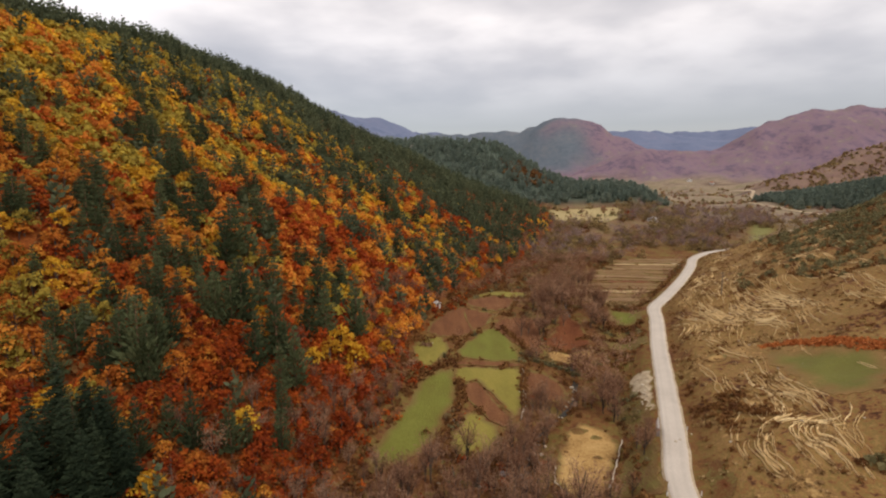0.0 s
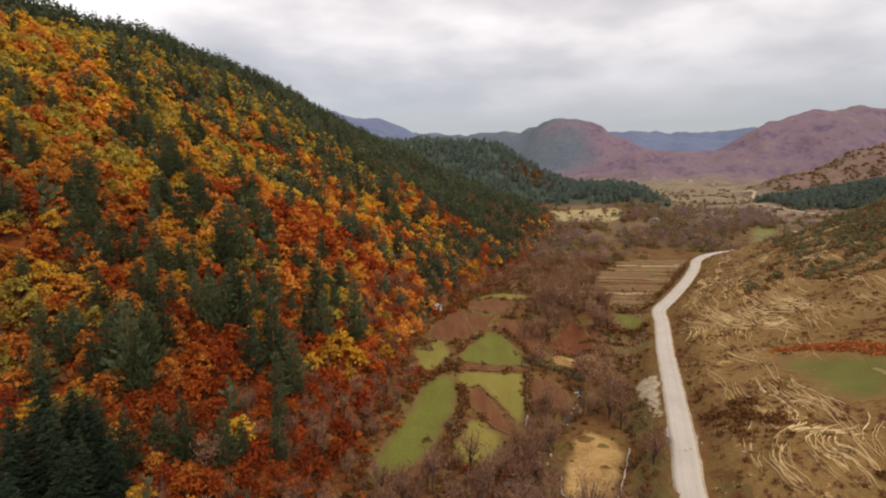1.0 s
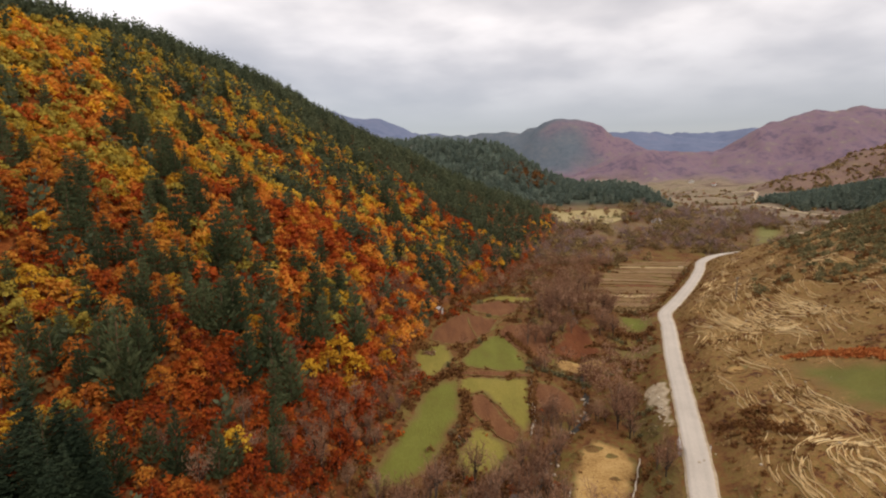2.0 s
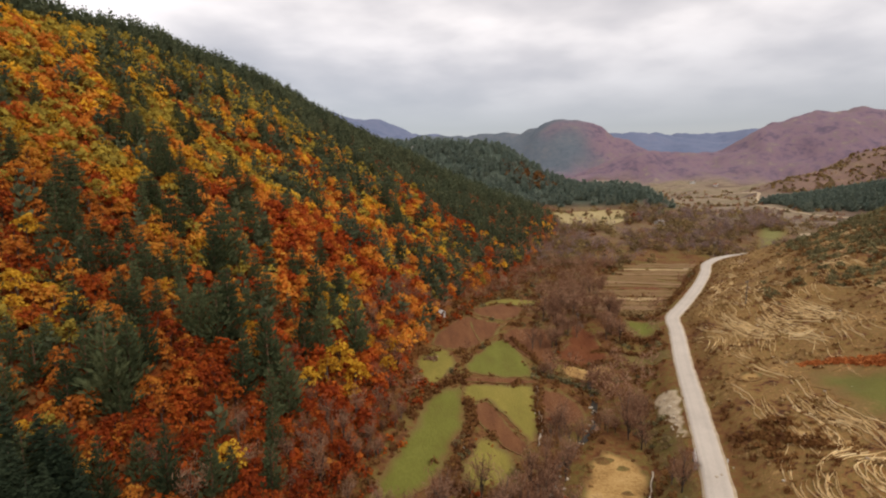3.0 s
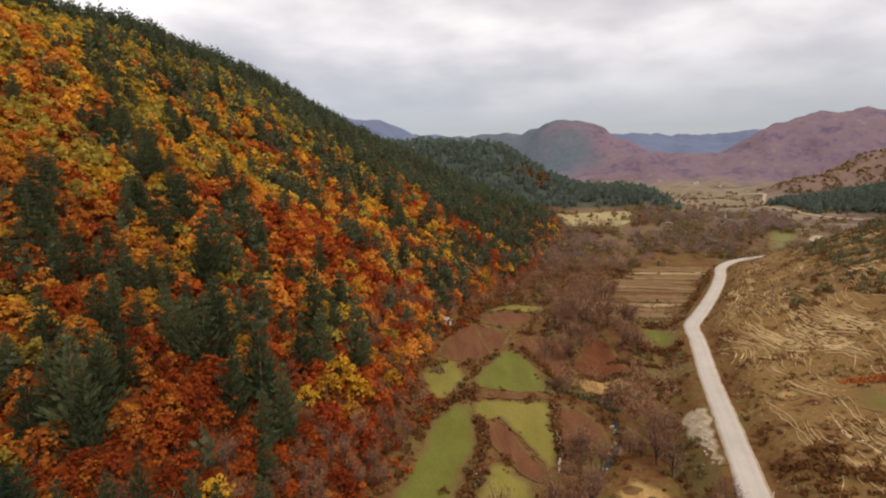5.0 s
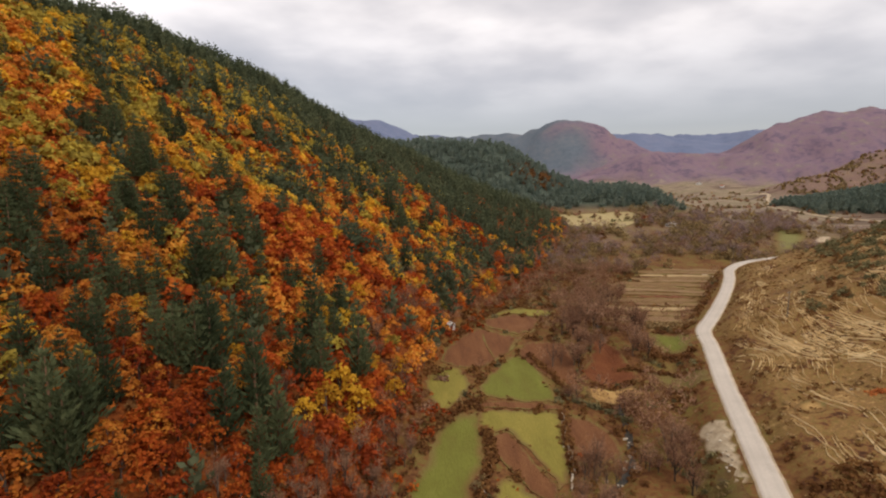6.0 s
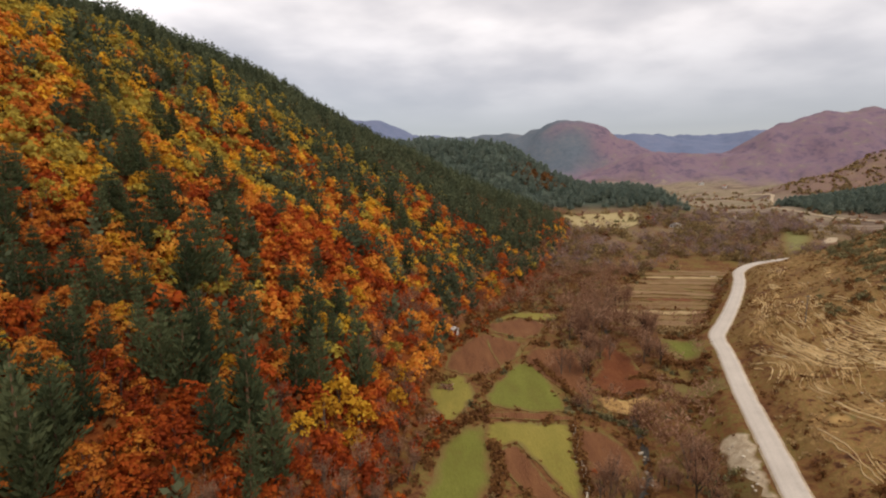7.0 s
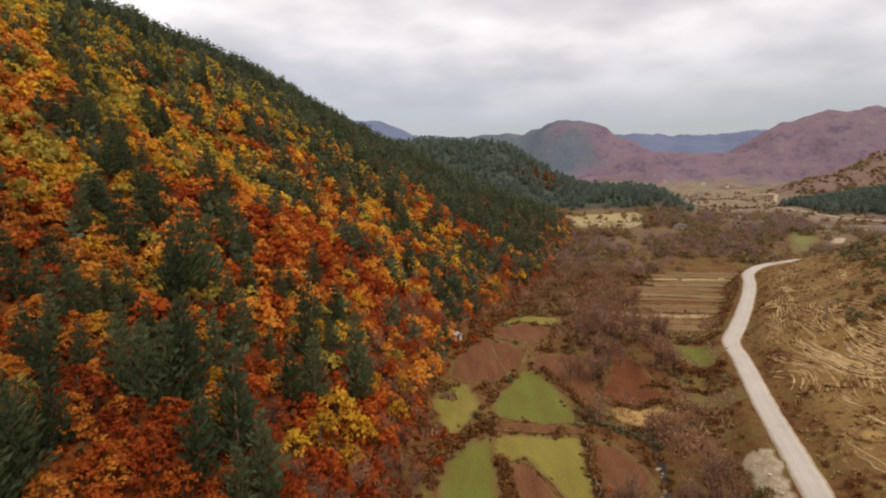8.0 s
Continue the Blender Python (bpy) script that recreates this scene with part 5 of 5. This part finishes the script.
def straw_lines(name, bundles, each, d0, d1, y0, y1, longest, wide, label):
    """Bundles of worn lines of dead grass along the slope, in one mesh."""
    xs, ys_, tilt = [], [], []
    for _ in range(bundles):
        y = rng.uniform(y0, y1)
        x = float(ROAD_X(y)) + rng.uniform(d0, d1)
        lean = rng.normal(0.05, 0.12)
        gap = rng.uniform(0.45, 1.2)
        for k in range(int(rng.uniform(0.5, 1.4) * each)):
            xs.append(x + k * gap + rng.normal(0, 0.25))
            ys_.append(y + rng.normal(0, 2.5))
            tilt.append(lean + rng.normal(0, 0.06))
    x, y, tilt = np.array(xs), np.array(ys_), np.array(tilt)
    n = len(x)
    steps = int(longest / 0.6)
    px, py = [x], [y]
    for k in range(steps):
        e = 1.0
        a = np.arctan2(-(lie(x + e, y) - lie(x - e, y)), lie(x, y + e) - lie(x, y - e)) + tilt + rng.normal(0, 0.10, n)
        x, y = x + 0.6 * np.cos(a), y + 0.6 * np.sin(a)
        px.append(x), py.append(y)
    px, py = np.array(px), np.array(py)
    v, f, count = [], [], 0
    for q in range(n):
        m = min(int(rng.uniform(0.3, 1.0) * steps) + 3, steps + 1)
        ax, ay = px[:m, q], py[:m, q]
        if inside(GREEN, ax[m // 2], ay[m // 2]) or np.any(ax < ROAD_X(ay) + 4.5):
            continue
        gx, gy = np.gradient(ax), np.gradient(ay)
        ln = np.hypot(gx, gy) + 1e-9
        w = wide * rng.uniform(0.5, 1.5) * rng.uniform(0.45, 1.5, m) * np.minimum(1, np.minimum(np.arange(m), np.arange(m)[::-1]) / 4 + 0.1)
        for o, dz in ((-1, -0.05), (0, 0.16), (1, -0.05)):
            a, b = ax + gy / ln * w * o, ay - gx / ln * w * o
            v.append(np.stack([a, b, height(a, b) + 0.08 + dz], 1))
        for r in range(2):
            for k in range(m - 1):
                f.append((count + r * m + k, count + r * m + k + 1, count + (r + 1) * m + k + 1, count + (r + 1) * m + k))
        count += 3 * m
    return tagged(new(name, mesh_from(name, np.concatenate(v), f, straw)), label, "dry grass", kind="stuff")


straw_lines("dry_grass_lines", 14, 4, 12, 46, 84, 152, 18, 0.075, "straw-coloured lines of dead grass on the near slope")
straw_lines("dry_grass_lines", 66, 7, 8, 75, 150, 285, 22, 0.058, "straw-coloured lines of dead grass on the upper slope")
straw_lines("dry_grass_lines", 16, 5, 5, 50, 150, 198, 10, 0.08, "short straw-coloured lines of dead grass")


# broad sheaves of worn lines: the way they run, how many, their spacing
NEAR_SHEAVES = [
    ([(82.6, 128.4), (76.5, 115.8), (76.7, 110.7), (74.9, 102.2), (68.3, 92.1)], 4, 0.6),
    ([(81.0, 125.0), (78.6, 111.5), (78.9, 106.3), (79.0, 102.4), (76.0, 94.0)], 8, 0.5),
    ([(84.2, 111.5), (80.6, 100.2), (76.8, 91.0), (74.0, 82.5), (71.6, 73.3)], 4, 0.8),
    ([(74.8, 124.3), (71.6, 116.3), (69.9, 107.3), (68.1, 99.8), (64.9, 93.8)], 3, 0.8),
    ([(73.4, 137.2), (72.0, 125.5), (69.4, 117.2), (68.2, 109.9)], 2, 0.9),
    ([(84.1, 96.1), (80.8, 92.2), (76.6, 88.4), (74.5, 85.8)], 1, 0.8),
    ([(82.7, 91.7), (78.8, 88.2), (76.1, 84.4), (73.5, 80.7), (71.5, 75.8)], 2, 0.6),
]
KNOB_SHEAVES = [
    ([(75.1, 92.8), (70.7, 89.5), (68.8, 85.9), (69.9, 83.6), (70.4, 80.0), (69.5, 74.1)], 9, 0.5),
    ([(65.2, 91.3), (62.4, 89.2), (61.0, 85.9), (60.8, 82.4), (60.8, 77.2)], 5, 0.5),
    ([(63.1, 92.6), (61.0, 90.3), (59.9, 86.8), (59.8, 82.7), (59.8, 78.4)], 3, 0.7),
    ([(61.0, 92.7), (59.0, 89.6), (57.6, 85.7)], 1, 0.5),
    ([(64.8, 90.3), (62.6, 86.6), (60.9, 82.5), (58.8, 78.3)], 1, 0.5),
    ([(67.0, 87.2), (66.7, 84.3), (66.5, 80.3), (67.0, 76.7)], 4, 0.9),
    ([(97.4, 111.3), (97.2, 108.0), (97.4, 103.9)], 2, 0.6),
]
UPPER_SHEAVES = [
    ([(107.3, 204.7), (99.7, 185.2), (98.0, 172.8), (96.7, 160.1), (99.4, 156.4)], 9, 0.9),
    ([(133.2, 244.6), (115.3, 217.1), (103.5, 197.3)], 7, 0.9),
    ([(107.8, 180.7), (106.3, 167.7), (102.7, 154.1), (108.3, 152.0)], 8, 1.0),
    ([(120.3, 190.2), (120.2, 177.4), (118.2, 164.5), (113.9, 151.8)], 7, 1.2),
    ([(95.1, 158.5), (90.3, 148.9)], 4, 0.8),
    ([(98.4, 153.9), (101.8, 150.9), (103.1, 145.9), (102.2, 139.6)], 5, 0.8),
]


def straw_sheaf(points, many, gap):
    """Worn lines side by side along one way over the slope."""
    u = np.linspace(0, len(points) - 1, 12 * (len(points) - 1) + 1)
    k = np.arange(len(points))
    cx, cy = curve_through(list(zip(k, [p[0] for p in points])))(u), curve_through(list(zip(k, [p[1] for p in points])))(u)
    gx, gy = np.gradient(cx), np.gradient(cy)
    ln = np.hypot(gx, gy) + 1e-9
    v, f, count = [], [], 0
    for q in range(many):
        off = (q - (many - 1) / 2) * gap * rng.uniform(0.8, 1.2) + 0.35 * ripple(cx + 9 * q, cy, 5) + 0.2 * ripple(cx + 31 * q, cy, 2)
        a, b = int(rng.uniform(0, 0.25) * len(u)), int(rng.uniform(0.7, 1.0) * len(u))
        ax, ay = (cx - gy / ln * off)[a:b], (cy + gx / ln * off)[a:b]
        m = len(ax)
        w = 0.085 * rng.uniform(0.5, 1.5) * rng.uniform(0.5, 1.5, m) * np.minimum(1, np.minimum(np.arange(m), np.arange(m)[::-1]) / 4 + 0.1)
        hx, hy = np.gradient(ax), np.gradient(ay)
        hl = np.hypot(hx, hy) + 1e-9
        for o, dz in ((-1, -0.05), (0, 0.18), (1, -0.05)):
            sx, sy = ax + hy / hl * w * o, ay - hx / hl * w * o
            v.append(np.stack([sx, sy, height(sx, sy) + 0.1 + dz], 1))
        f += [(count + r * m + k, count + r * m + k + 1, count + (r + 1) * m + k + 1, count + (r + 1) * m + k) for r in range(2) for k in range(m - 1)]
        count += 3 * m
    return tagged(new("dry_grass_sheaf", mesh_from("dry_grass_sheaf", np.concatenate(v), f, straw)), "sweeping straw-coloured lines of dead grass on the slope", "dry grass", kind="stuff")


for _way in NEAR_SHEAVES + KNOB_SHEAVES + UPPER_SHEAVES:
    straw_sheaf(*_way)


# tussocks of dead grass and low brown growth between the lines
TUFTS = [shrub(200 + i, 11, 0.28, wide=0.7, tall=0.6) for i in range(4)]
WOOD["tuft"] = leaves("tussock", [(0.25, (0.20, 0.11, 0.045)), (0.5, (0.38, 0.25, 0.11)), (0.75, (0.55, 0.40, 0.20))], ("tint", "island"))
WOOD["bracken"] = leaves("bracken", [(0.25, (0.32, 0.095, 0.028)), (0.5, (0.50, 0.165, 0.048)), (0.75, (0.62, 0.250, 0.078))], ("tint", "island"))
a = rng.random(520) ** 0.6
bx, by = curve_through([(0, 91), (0.3, 96), (0.55, 99.4), (0.75, 102), (1, 107)])(a), curve_through([(0, 136), (0.3, 131.5), (0.55, 125), (0.75, 120), (1, 111)])(a)
canopy("bracken_patch", np.stack([bx + rng.normal(0, 0.9, 520), by + rng.normal(0, 0.5 + 1.6 * a, 520), rng.uniform(0.5, 1.2, 520), rng.uniform(0, 6.28, 520), rng.integers(0, 4, 520), rng.random(520)], 1), TUFTS, WOOD["bracken"], "patch of rust-orange dead bracken on the slope", "bracken")
for name, n, mat, label, low, high in (("dry_tussocks", 3600, "tuft", "tussocks of dead grass on the open slope", 0.5, 1.3), ("heather_patches", 5200, "scrub", "low brown growth on the open slope", 0.35, 1.1)):
    y = rng.uniform(74, 300, n)
    x = ROAD_X(y) + 4.5 + 110 * rng.random(n) ** 1.2
    keep = ripple(x + (0 if mat == "tuft" else 70), y, 13) + 0.5 * ripple(x, y, 5) + 0.3 * rng.normal(size=n) > 0.1
    keep &= np.array([not inside(GREEN, a, b) for a, b in zip(x, y)])
    x, y = x[keep], y[keep]
    m = len(x)
    canopy(name, np.stack([x, y, rng.uniform(low, high, m), rng.uniform(0, 6.28, m), rng.integers(0, 4, m), rng.random(m)], 1), TUFTS, WOOD[mat], label, "dry grass")

# rows of dead maize stalks on the lowest terrace
n = 260
x = rng.uniform(0, 1, n)
y = rng.integers(0, 4, n) / 3
canopy("maize_stalks", np.stack([75 + 18 * x + rng.normal(0, 0.3, n), 218 - 3.5 * x + 5.5 * y + rng.normal(0, 0.25, n), rng.uniform(0.9, 1.7, n), rng.uniform(0, 6.28, n), rng.integers(0, 4, n), rng.random(n)], 1),
       [shrub(220 + i, 10, 0.30, wide=0.4, tall=1.1) for i in range(4)], WOOD["tuft"], "rows of straw-coloured dead maize stalks on a terrace", "crop")

# ---------------------------------------------------------------- small things
rng = np.random.default_rng(47)


def boulder(seed, size, flat=0.7):
    """An angular stone: a knocked-about ball of facets."""
    r = np.random.default_rng(seed)
    bm = bmesh.new()
    bmesh.ops.create_icosphere(bm, subdivisions=1, radius=size)
    for v in bm.verts:
        v.co *= r.uniform(0.72, 1.2)
        v.co.z *= flat
    me = bpy.data.meshes.new("stone")
    bm.to_mesh(me)
    bm.free()
    me.materials.append(stone)
    return me


STONES = [boulder(k, 0.5) for k in range(6)]


def stones_at(spots, label, group):
    for x, y, s in spots:
        ob = tagged(new("stone", STONES[int(rng.integers(0, 6))]), label, "stone", group)
        ob.matrix_basis = pose(x, y, z_at(x, y) + 0.12 * s + 0.1, 0, 0, float(rng.uniform(0, 360))) @ Matrix.Scale(s, 4)


def along(line, n, spread, low, high):
    got = []
    for (ax, ay), (bx, by) in zip(line, line[1:]):
        for k in range(n):
            t = rng.random()
            got.append((ax + (bx - ax) * t + rng.normal(0, spread), ay + (by - ay) * t + rng.normal(0, spread), rng.uniform(low, high)))
    return got


stones_at(along([(5.6, 141), (5.2, 134), (3.4, 127), (2.5, 121)], 7, 0.4, 0.5, 1.1), "pale field stone in the hedge", "stones in the hedge")
stones_at(along([(24.9, 150), (24.0, 140), (23, 130)], 8, 0.4, 0.4, 0.9), "pale stone of a tumbled field wall", "stones of the field wall")
stones_at(along([(21, 108), (26.5, 121), (37, 133), (41, 145)], 11, 1.1, 0.4, 1.2), "grey boulder on the stream bank", "boulders in the stream bed")
stones_at(along([(54, 121), (54.5, 128), (56, 134), (58, 140)], 5, 0.8, 0.4, 1.0), "pale block of rubble below the road", "rubble below the road")
stones_at(along([(-7.5, 177), (-5.2, 176)], 9, 0.8, 0.5, 0.9), "white stone on the heap", "stones on the heap")
stones_at(along([(60, 92), (95, 140), (120, 200), (150, 240)], 10, 9, 0.3, 0.8), "pale stone in the dry grass", "stones on the dry slope")
stones_at(along([(-6, 95), (8, 100), (16, 104)], 6, 1.5, 0.4, 0.9), "pale stone among the scrub", "stones in the scrub")


def log_pole(a, b, r, label, name="log_rail", category="rail", mat=None):
    """A long slightly bent pole lying on two ends."""
    n = max(5, int(math.dist(a, b) / 1.5))
    pts = []
    for k in range(n + 1):
        x, y = a[0] + (b[0] - a[0]) * k / n, a[1] + (b[1] - a[1]) * k / n
        w = 0.15 * math.sin(k * 1.9)
        pts.append((x + w, y, z_at(x + w, y) + r + 0.28))
    ob = new(name, mesh_from(name, *tube(pts, [r * (1 - 0.2 * k / n) for k in range(n + 1)], 7), mat or pale_wood, True))
    return tagged(ob, label, category)


pale_wood = material("bleached_wood", [(0.3, (0.34, 0.27, 0.19)), (0.7, (0.62, 0.53, 0.41))], size=1.2, fine=0.1, axes=(1, 0.3, 1))
grey_wood = material("grey_wood", [(0.3, (0.13, 0.105, 0.085)), (0.7, (0.27, 0.23, 0.19))], size=1.2, fine=0.1, axes=(1, 1, 0.2))
white_paint = material("chalky_white", [(0.3, (0.58, 0.55, 0.5)), (0.7, (0.78, 0.76, 0.72))], size=1.5, fine=0.2, bump=0.1)
roof_tile = material("red_roof_tiles", [(0.3, (0.22, 0.075, 0.045)), (0.7, (0.38, 0.15, 0.085))], size=2.5, fine=0.35, seed=("object",))
dark_glass = material("dark_glass", [(0.3, (0.02, 0.022, 0.025)), (0.7, (0.04, 0.042, 0.045))], size=2, fine=0.4, rough=0.1, bump=0, spec=0.5)
concrete = material("old_concrete", [(0.3, (0.20, 0.155, 0.13)), (0.7, (0.36, 0.29, 0.25))], size=1.5, fine=0.2)

log_pole((43.6, 112), (39.2, 103), 0.20, "long bleached rail beside the sand")
log_pole((39.2, 103), (34.8, 94.5), 0.20, "long bleached rail beside the sand")
log_pole((25.2, 102.5), (23.9, 97), 0.16, "bleached pole at the sand's edge")
log_pole((23.9, 97), (26.4, 92), 0.16, "bleached pole at the sand's edge")
log_pole((22.3, 128.5), (20.8, 123.2), 0.28, "thick white trunk lying at the meadow's corner", "fallen_trunk", "log")


def fence_post(x, y, tall, lean, turn):
    """A split pole driven into the ground, cut at a slant."""
    v, f = tube([(0, 0, -0.4), (0.02, 0, tall * 0.5), (0, 0.02, tall), (0.02, 0.02, tall + 0.06)], [0.09, 0.08, 0.075, 0.02], 6)
    ob = tagged(new("fence_post", mesh_from("fence_post", v, f, pale_wood, True)), "bleached leaning fence post at the meadow's edge", "fence post", "posts along the meadow")
    ob.matrix_basis = pose(x, y, z_at(x, y), lean, 0.5 * lean, turn)


for k in range(13):
    fence_post(25.9 - 0.26 * k + 0.4 * math.sin(2.3 * k), 153 - 2.0 * k, 1.3 + 0.35 * math.sin(1.7 * k), 9 * math.sin(3.1 * k), 40 * k)


def box(w, d, h, bevel=0.02):
    bm = bmesh.new()
    bmesh.ops.create_cube(bm, size=1)
    for v in bm.verts:
        v.co = (v.co.x * w, v.co.y * d, (v.co.z + 0.5) * h)
    bmesh.ops.bevel(bm, geom=bm.edges[:], offset=bevel, segments=1, affect="EDGES")
    return bm


def put(name, bm, mat, parent, m=None, label=""):
    me = bpy.data.meshes.new(name)
    bm.to_mesh(me)
    bm.free()
    me.materials.append(mat)
    ob = new(name, me)
    ob.parent = parent
    if m is not None:
        ob.matrix_basis = m
    return tagged(ob, label)


# plank bridge over the stream
bridge = tagged(new("plank_bridge"), "weathered pinkish plank bridge over the stream", "bridge")
bridge.matrix_basis = pose(15, 99.5, z_at(15, 99.5) + 0.9, 0, 0, -18)
for k in range(4):
    put("plank", box(5.2, 0.42, 0.12), concrete, bridge, pose(0.1 * (k % 2), -0.68 + 0.45 * k, 0.3))
for k in (-1.9, 1.9):
    put("bearer", box(0.3, 1.9, 1.5), grey_wood, bridge, pose(k, 0, -1.2))


def gable(w, d, h, rise, over=0.3):
    """A pitched roof with thickness and eaves."""
    bm = bmesh.new()
    pts = []
    for y in (-d / 2 - over, d / 2 + over):
        for x, z in ((-w / 2 - over, h - over * rise / (w / 2)), (0, h + rise), (w / 2 + over, h - over * rise / (w / 2)), (w / 2 + over, h - over * rise / (w / 2) - 0.15), (0, h + rise - 0.18), (-w / 2 - over, h - over * rise / (w / 2) - 0.15)):
            pts.append(bm.verts.new((x, y, z)))
    for k in range(6):
        bm.faces.new((pts[k], pts[(k + 1) % 6], pts[6 + (k + 1) % 6], pts[6 + k]))
    bm.faces.new(pts[:6][::-1])
    bm.faces.new(pts[6:])
    return bm


def walls(w, d, h, rise):
    bm = bmesh.new()
    a = [bm.verts.new(p) for p in ((-w / 2, -d / 2, -1), (w / 2, -d / 2, -1), (w / 2, -d / 2, h), (0, -d / 2, h + rise - 0.2), (-w / 2, -d / 2, h))]
    b = [bm.verts.new((v.co.x, d / 2, v.co.z)) for v in a]
    bm.faces.new(a)
    bm.faces.new(b[::-1])
    for k in range(5):
        bm.faces.new((a[(k + 1) % 5], a[k], b[k], b[(k + 1) % 5]))
    return bm


def house(x, y, w, d, h, rise, turn, label, roof_mat, name="house", storeys=1):
    ob = tagged(new(name), label, name)
    ob.matrix_basis = pose(x, y, z_at(x, y), 0, 0, turn)
    put("wall", walls(w, d, h, rise), white_paint, ob)
    put("roof", gable(w, d, h, rise), roof_mat, ob)
    if name == "house":
        for s in range(storeys):
            for k in range(3):
                win = put("window", box(1.1, 0.14, 1.4), grey_wood, ob, pose(-w / 2 + w * (k + 0.5) / 3, -d / 2, 1.0 + 2.7 * s), "grey wooden window frame")
                put("pane", box(0.9, 0.1, 1.2), dark_glass, win, pose(0, -0.05, 0.1), "dark window pane")
        put("chimney", box(0.5, 0.5, 1.2), roof_mat, ob, pose(w * 0.2, 0, h + rise * 0.5))
        put("door", box(0.95, 0.14, 2.0), grey_wood, ob, pose(w / 2, 0, 0, 0, 0, 90))
    else:
        put("door", box(0.8, 0.1, 1.5), grey_wood, ob, pose(0, -d / 2, 0))
    return ob


tin = material("white_tin", [(0.3, (0.6, 0.59, 0.57)), (0.7, (0.8, 0.79, 0.77))], size=1, fine=0.15, rough=0.5, bump=0.1)
house(-2.6, 216.5, 2.4, 2.0, 1.6, 0.5, 25, "tiny shed with a white tin roof at the wood's edge", tin, "shed")
house(338, 1110, 9, 7, 5.0, 2.2, 20, "far white two-storey house with a red roof", roof_tile, storeys=2)
house(516, 1040, 9, 7, 5.0, 2.2, -15, "far white two-storey house with a red roof", roof_tile, storeys=2)
house(553, 1020, 7, 6, 3.0, 1.8, 35, "far low white house with a red roof", roof_tile)
house(-42, 704, 8, 6, 3.0, 2.0, 10, "low pale house on the wooded crest", roof_tile)
house(214, 500, 9, 6, 3.0, 1.8, -50, "low pale farm building beside the track", tin)


def utility_pole(x, y, tall, turn):
    ob = tagged(new("utility_pole"), "slim grey wooden utility pole with a crossarm", "utility pole", "utility poles along the road")
    ob.matrix_basis = pose(x, y, z_at(x, y), 0, 0, turn)
    part("post", tube([(0, 0, -1), (0, 0, tall * 0.5), (0, 0, tall)], [0.17, 0.15, 0.11], 8), grey_wood, ob)
    arm = put("crossarm", box(1.9, 0.14, 0.16), grey_wood, ob, pose(0, 0.12, tall - 0.7))
    for k in (-0.8, 0, 0.8):
        part("insulator", tube([(k, 0, 0.14), (k, 0, 0.28), (k, 0, 0.4)], [0.05, 0.07, 0.03], 6), white_paint, arm, "white insulator")
    return ob


utility_pole(193, 362, 11, 30)
utility_pole(110, 190, 9, 20)
utility_pole(345, 470, 10, 35)

# heap of brush in the grass nook, under its stones
heap = shrub(301, 160, 0.35, wide=2.6, tall=1.3)
ob = tagged(new("brush_heap"), "dark heap of brush and stones in the grass", "brush heap")
part("stem", heap[0], bark, ob)
part("crown", heap[1], LEAF["twig"], ob)
ob.matrix_basis = pose(-6.2, 175.8, z_at(-6.2, 175.8))

# heaps of dug sand round a small hollow
def sand_heap(x, y, wide, tall, seed):
    n, m = 9, 22
    v, f = [], []
    for a in range(n + 1):
        r = a / n
        for b in range(m):
            w = 2 * math.pi * b / m
            px, py = x + wide * r * math.cos(w) * (1 + 0.25 * math.sin(3 * w + seed)), y + wide * 0.7 * r * math.sin(w)
            v.append((px, py, z_at(px, py) + 0.12 + tall * (1 - r) ** 1.3 * (1 + 0.3 * math.sin(5 * w + seed * 2)) + 0.12 * float(ripple(px, py, 1.2)) * (1 - r)))
    for a in range(n):
        for b in range(m):
            f.append((a * m + b, a * m + (b + 1) % m, (a + 1) * m + (b + 1) % m, (a + 1) * m + b))
    return tagged(new("sand_mound", mesh_from("sand_mound", v, f, sandy, True)), "low mound of dug yellow sand", "sand mound", "mounds of sand")


for k, (x, y, w, h) in enumerate(((30.2, 115.2, 1.8, 0.9), (34.5, 117.6, 2.4, 0.8), (28.6, 111.5, 1.4, 0.6), (38, 114.5, 1.6, 0.4), (36, 106, 1.3, 0.35))):
    sand_heap(x, y, w, h, k)

# culvert under the road, and marker posts at its edges
culvert = tagged(new("culvert"), "small concrete culvert with a dark mouth below the road", "culvert")
culvert.matrix_basis = pose(49.6, 106.5, z_at(49.6, 106.5) - 0.2, 0, 0, 68)
for k in (-1.5, 1.5):
    put("pier", box(0.9, 0.7, 1.7), concrete, culvert, pose(k, 0, 0))
put("lintel", box(4.0, 0.8, 0.5), concrete, culvert, pose(0, 0, 1.5))
# solid dark block in place of the shaded hollow
put("mouth", box(2.2, 0.3, 1.5), dark_glass, culvert, pose(0, -0.1, 0), "dark block painting the shade in the culvert's opening")
for k in (-1.7, -0.6, 0.6, 1.7):
    put("post", box(0.16, 0.16, 0.8), white_paint, culvert, pose(k, 0, 2.0), "white guard post")


def marker_post(x, y):
    ob = tagged(new("marker_post"), "short white marker post beside the road", "marker post", "marker posts along the road")
    ob.matrix_basis = pose(x, y, z_at(x, y))
    put("shaft", box(0.18, 0.18, 0.9), white_paint, ob)
    put("cap", box(0.22, 0.22, 0.14), concrete, ob, pose(0, 0, 0.88), "grey cap")
    return ob


for y in (84, 107, 150, 186):
    for side in (-3.1, 3.3):
        if (y, side) in ((84, -3.1), (84, 3.3), (107, 3.3), (186, -3.1)):
            marker_post(float(ROAD_X(y)) + side, y)
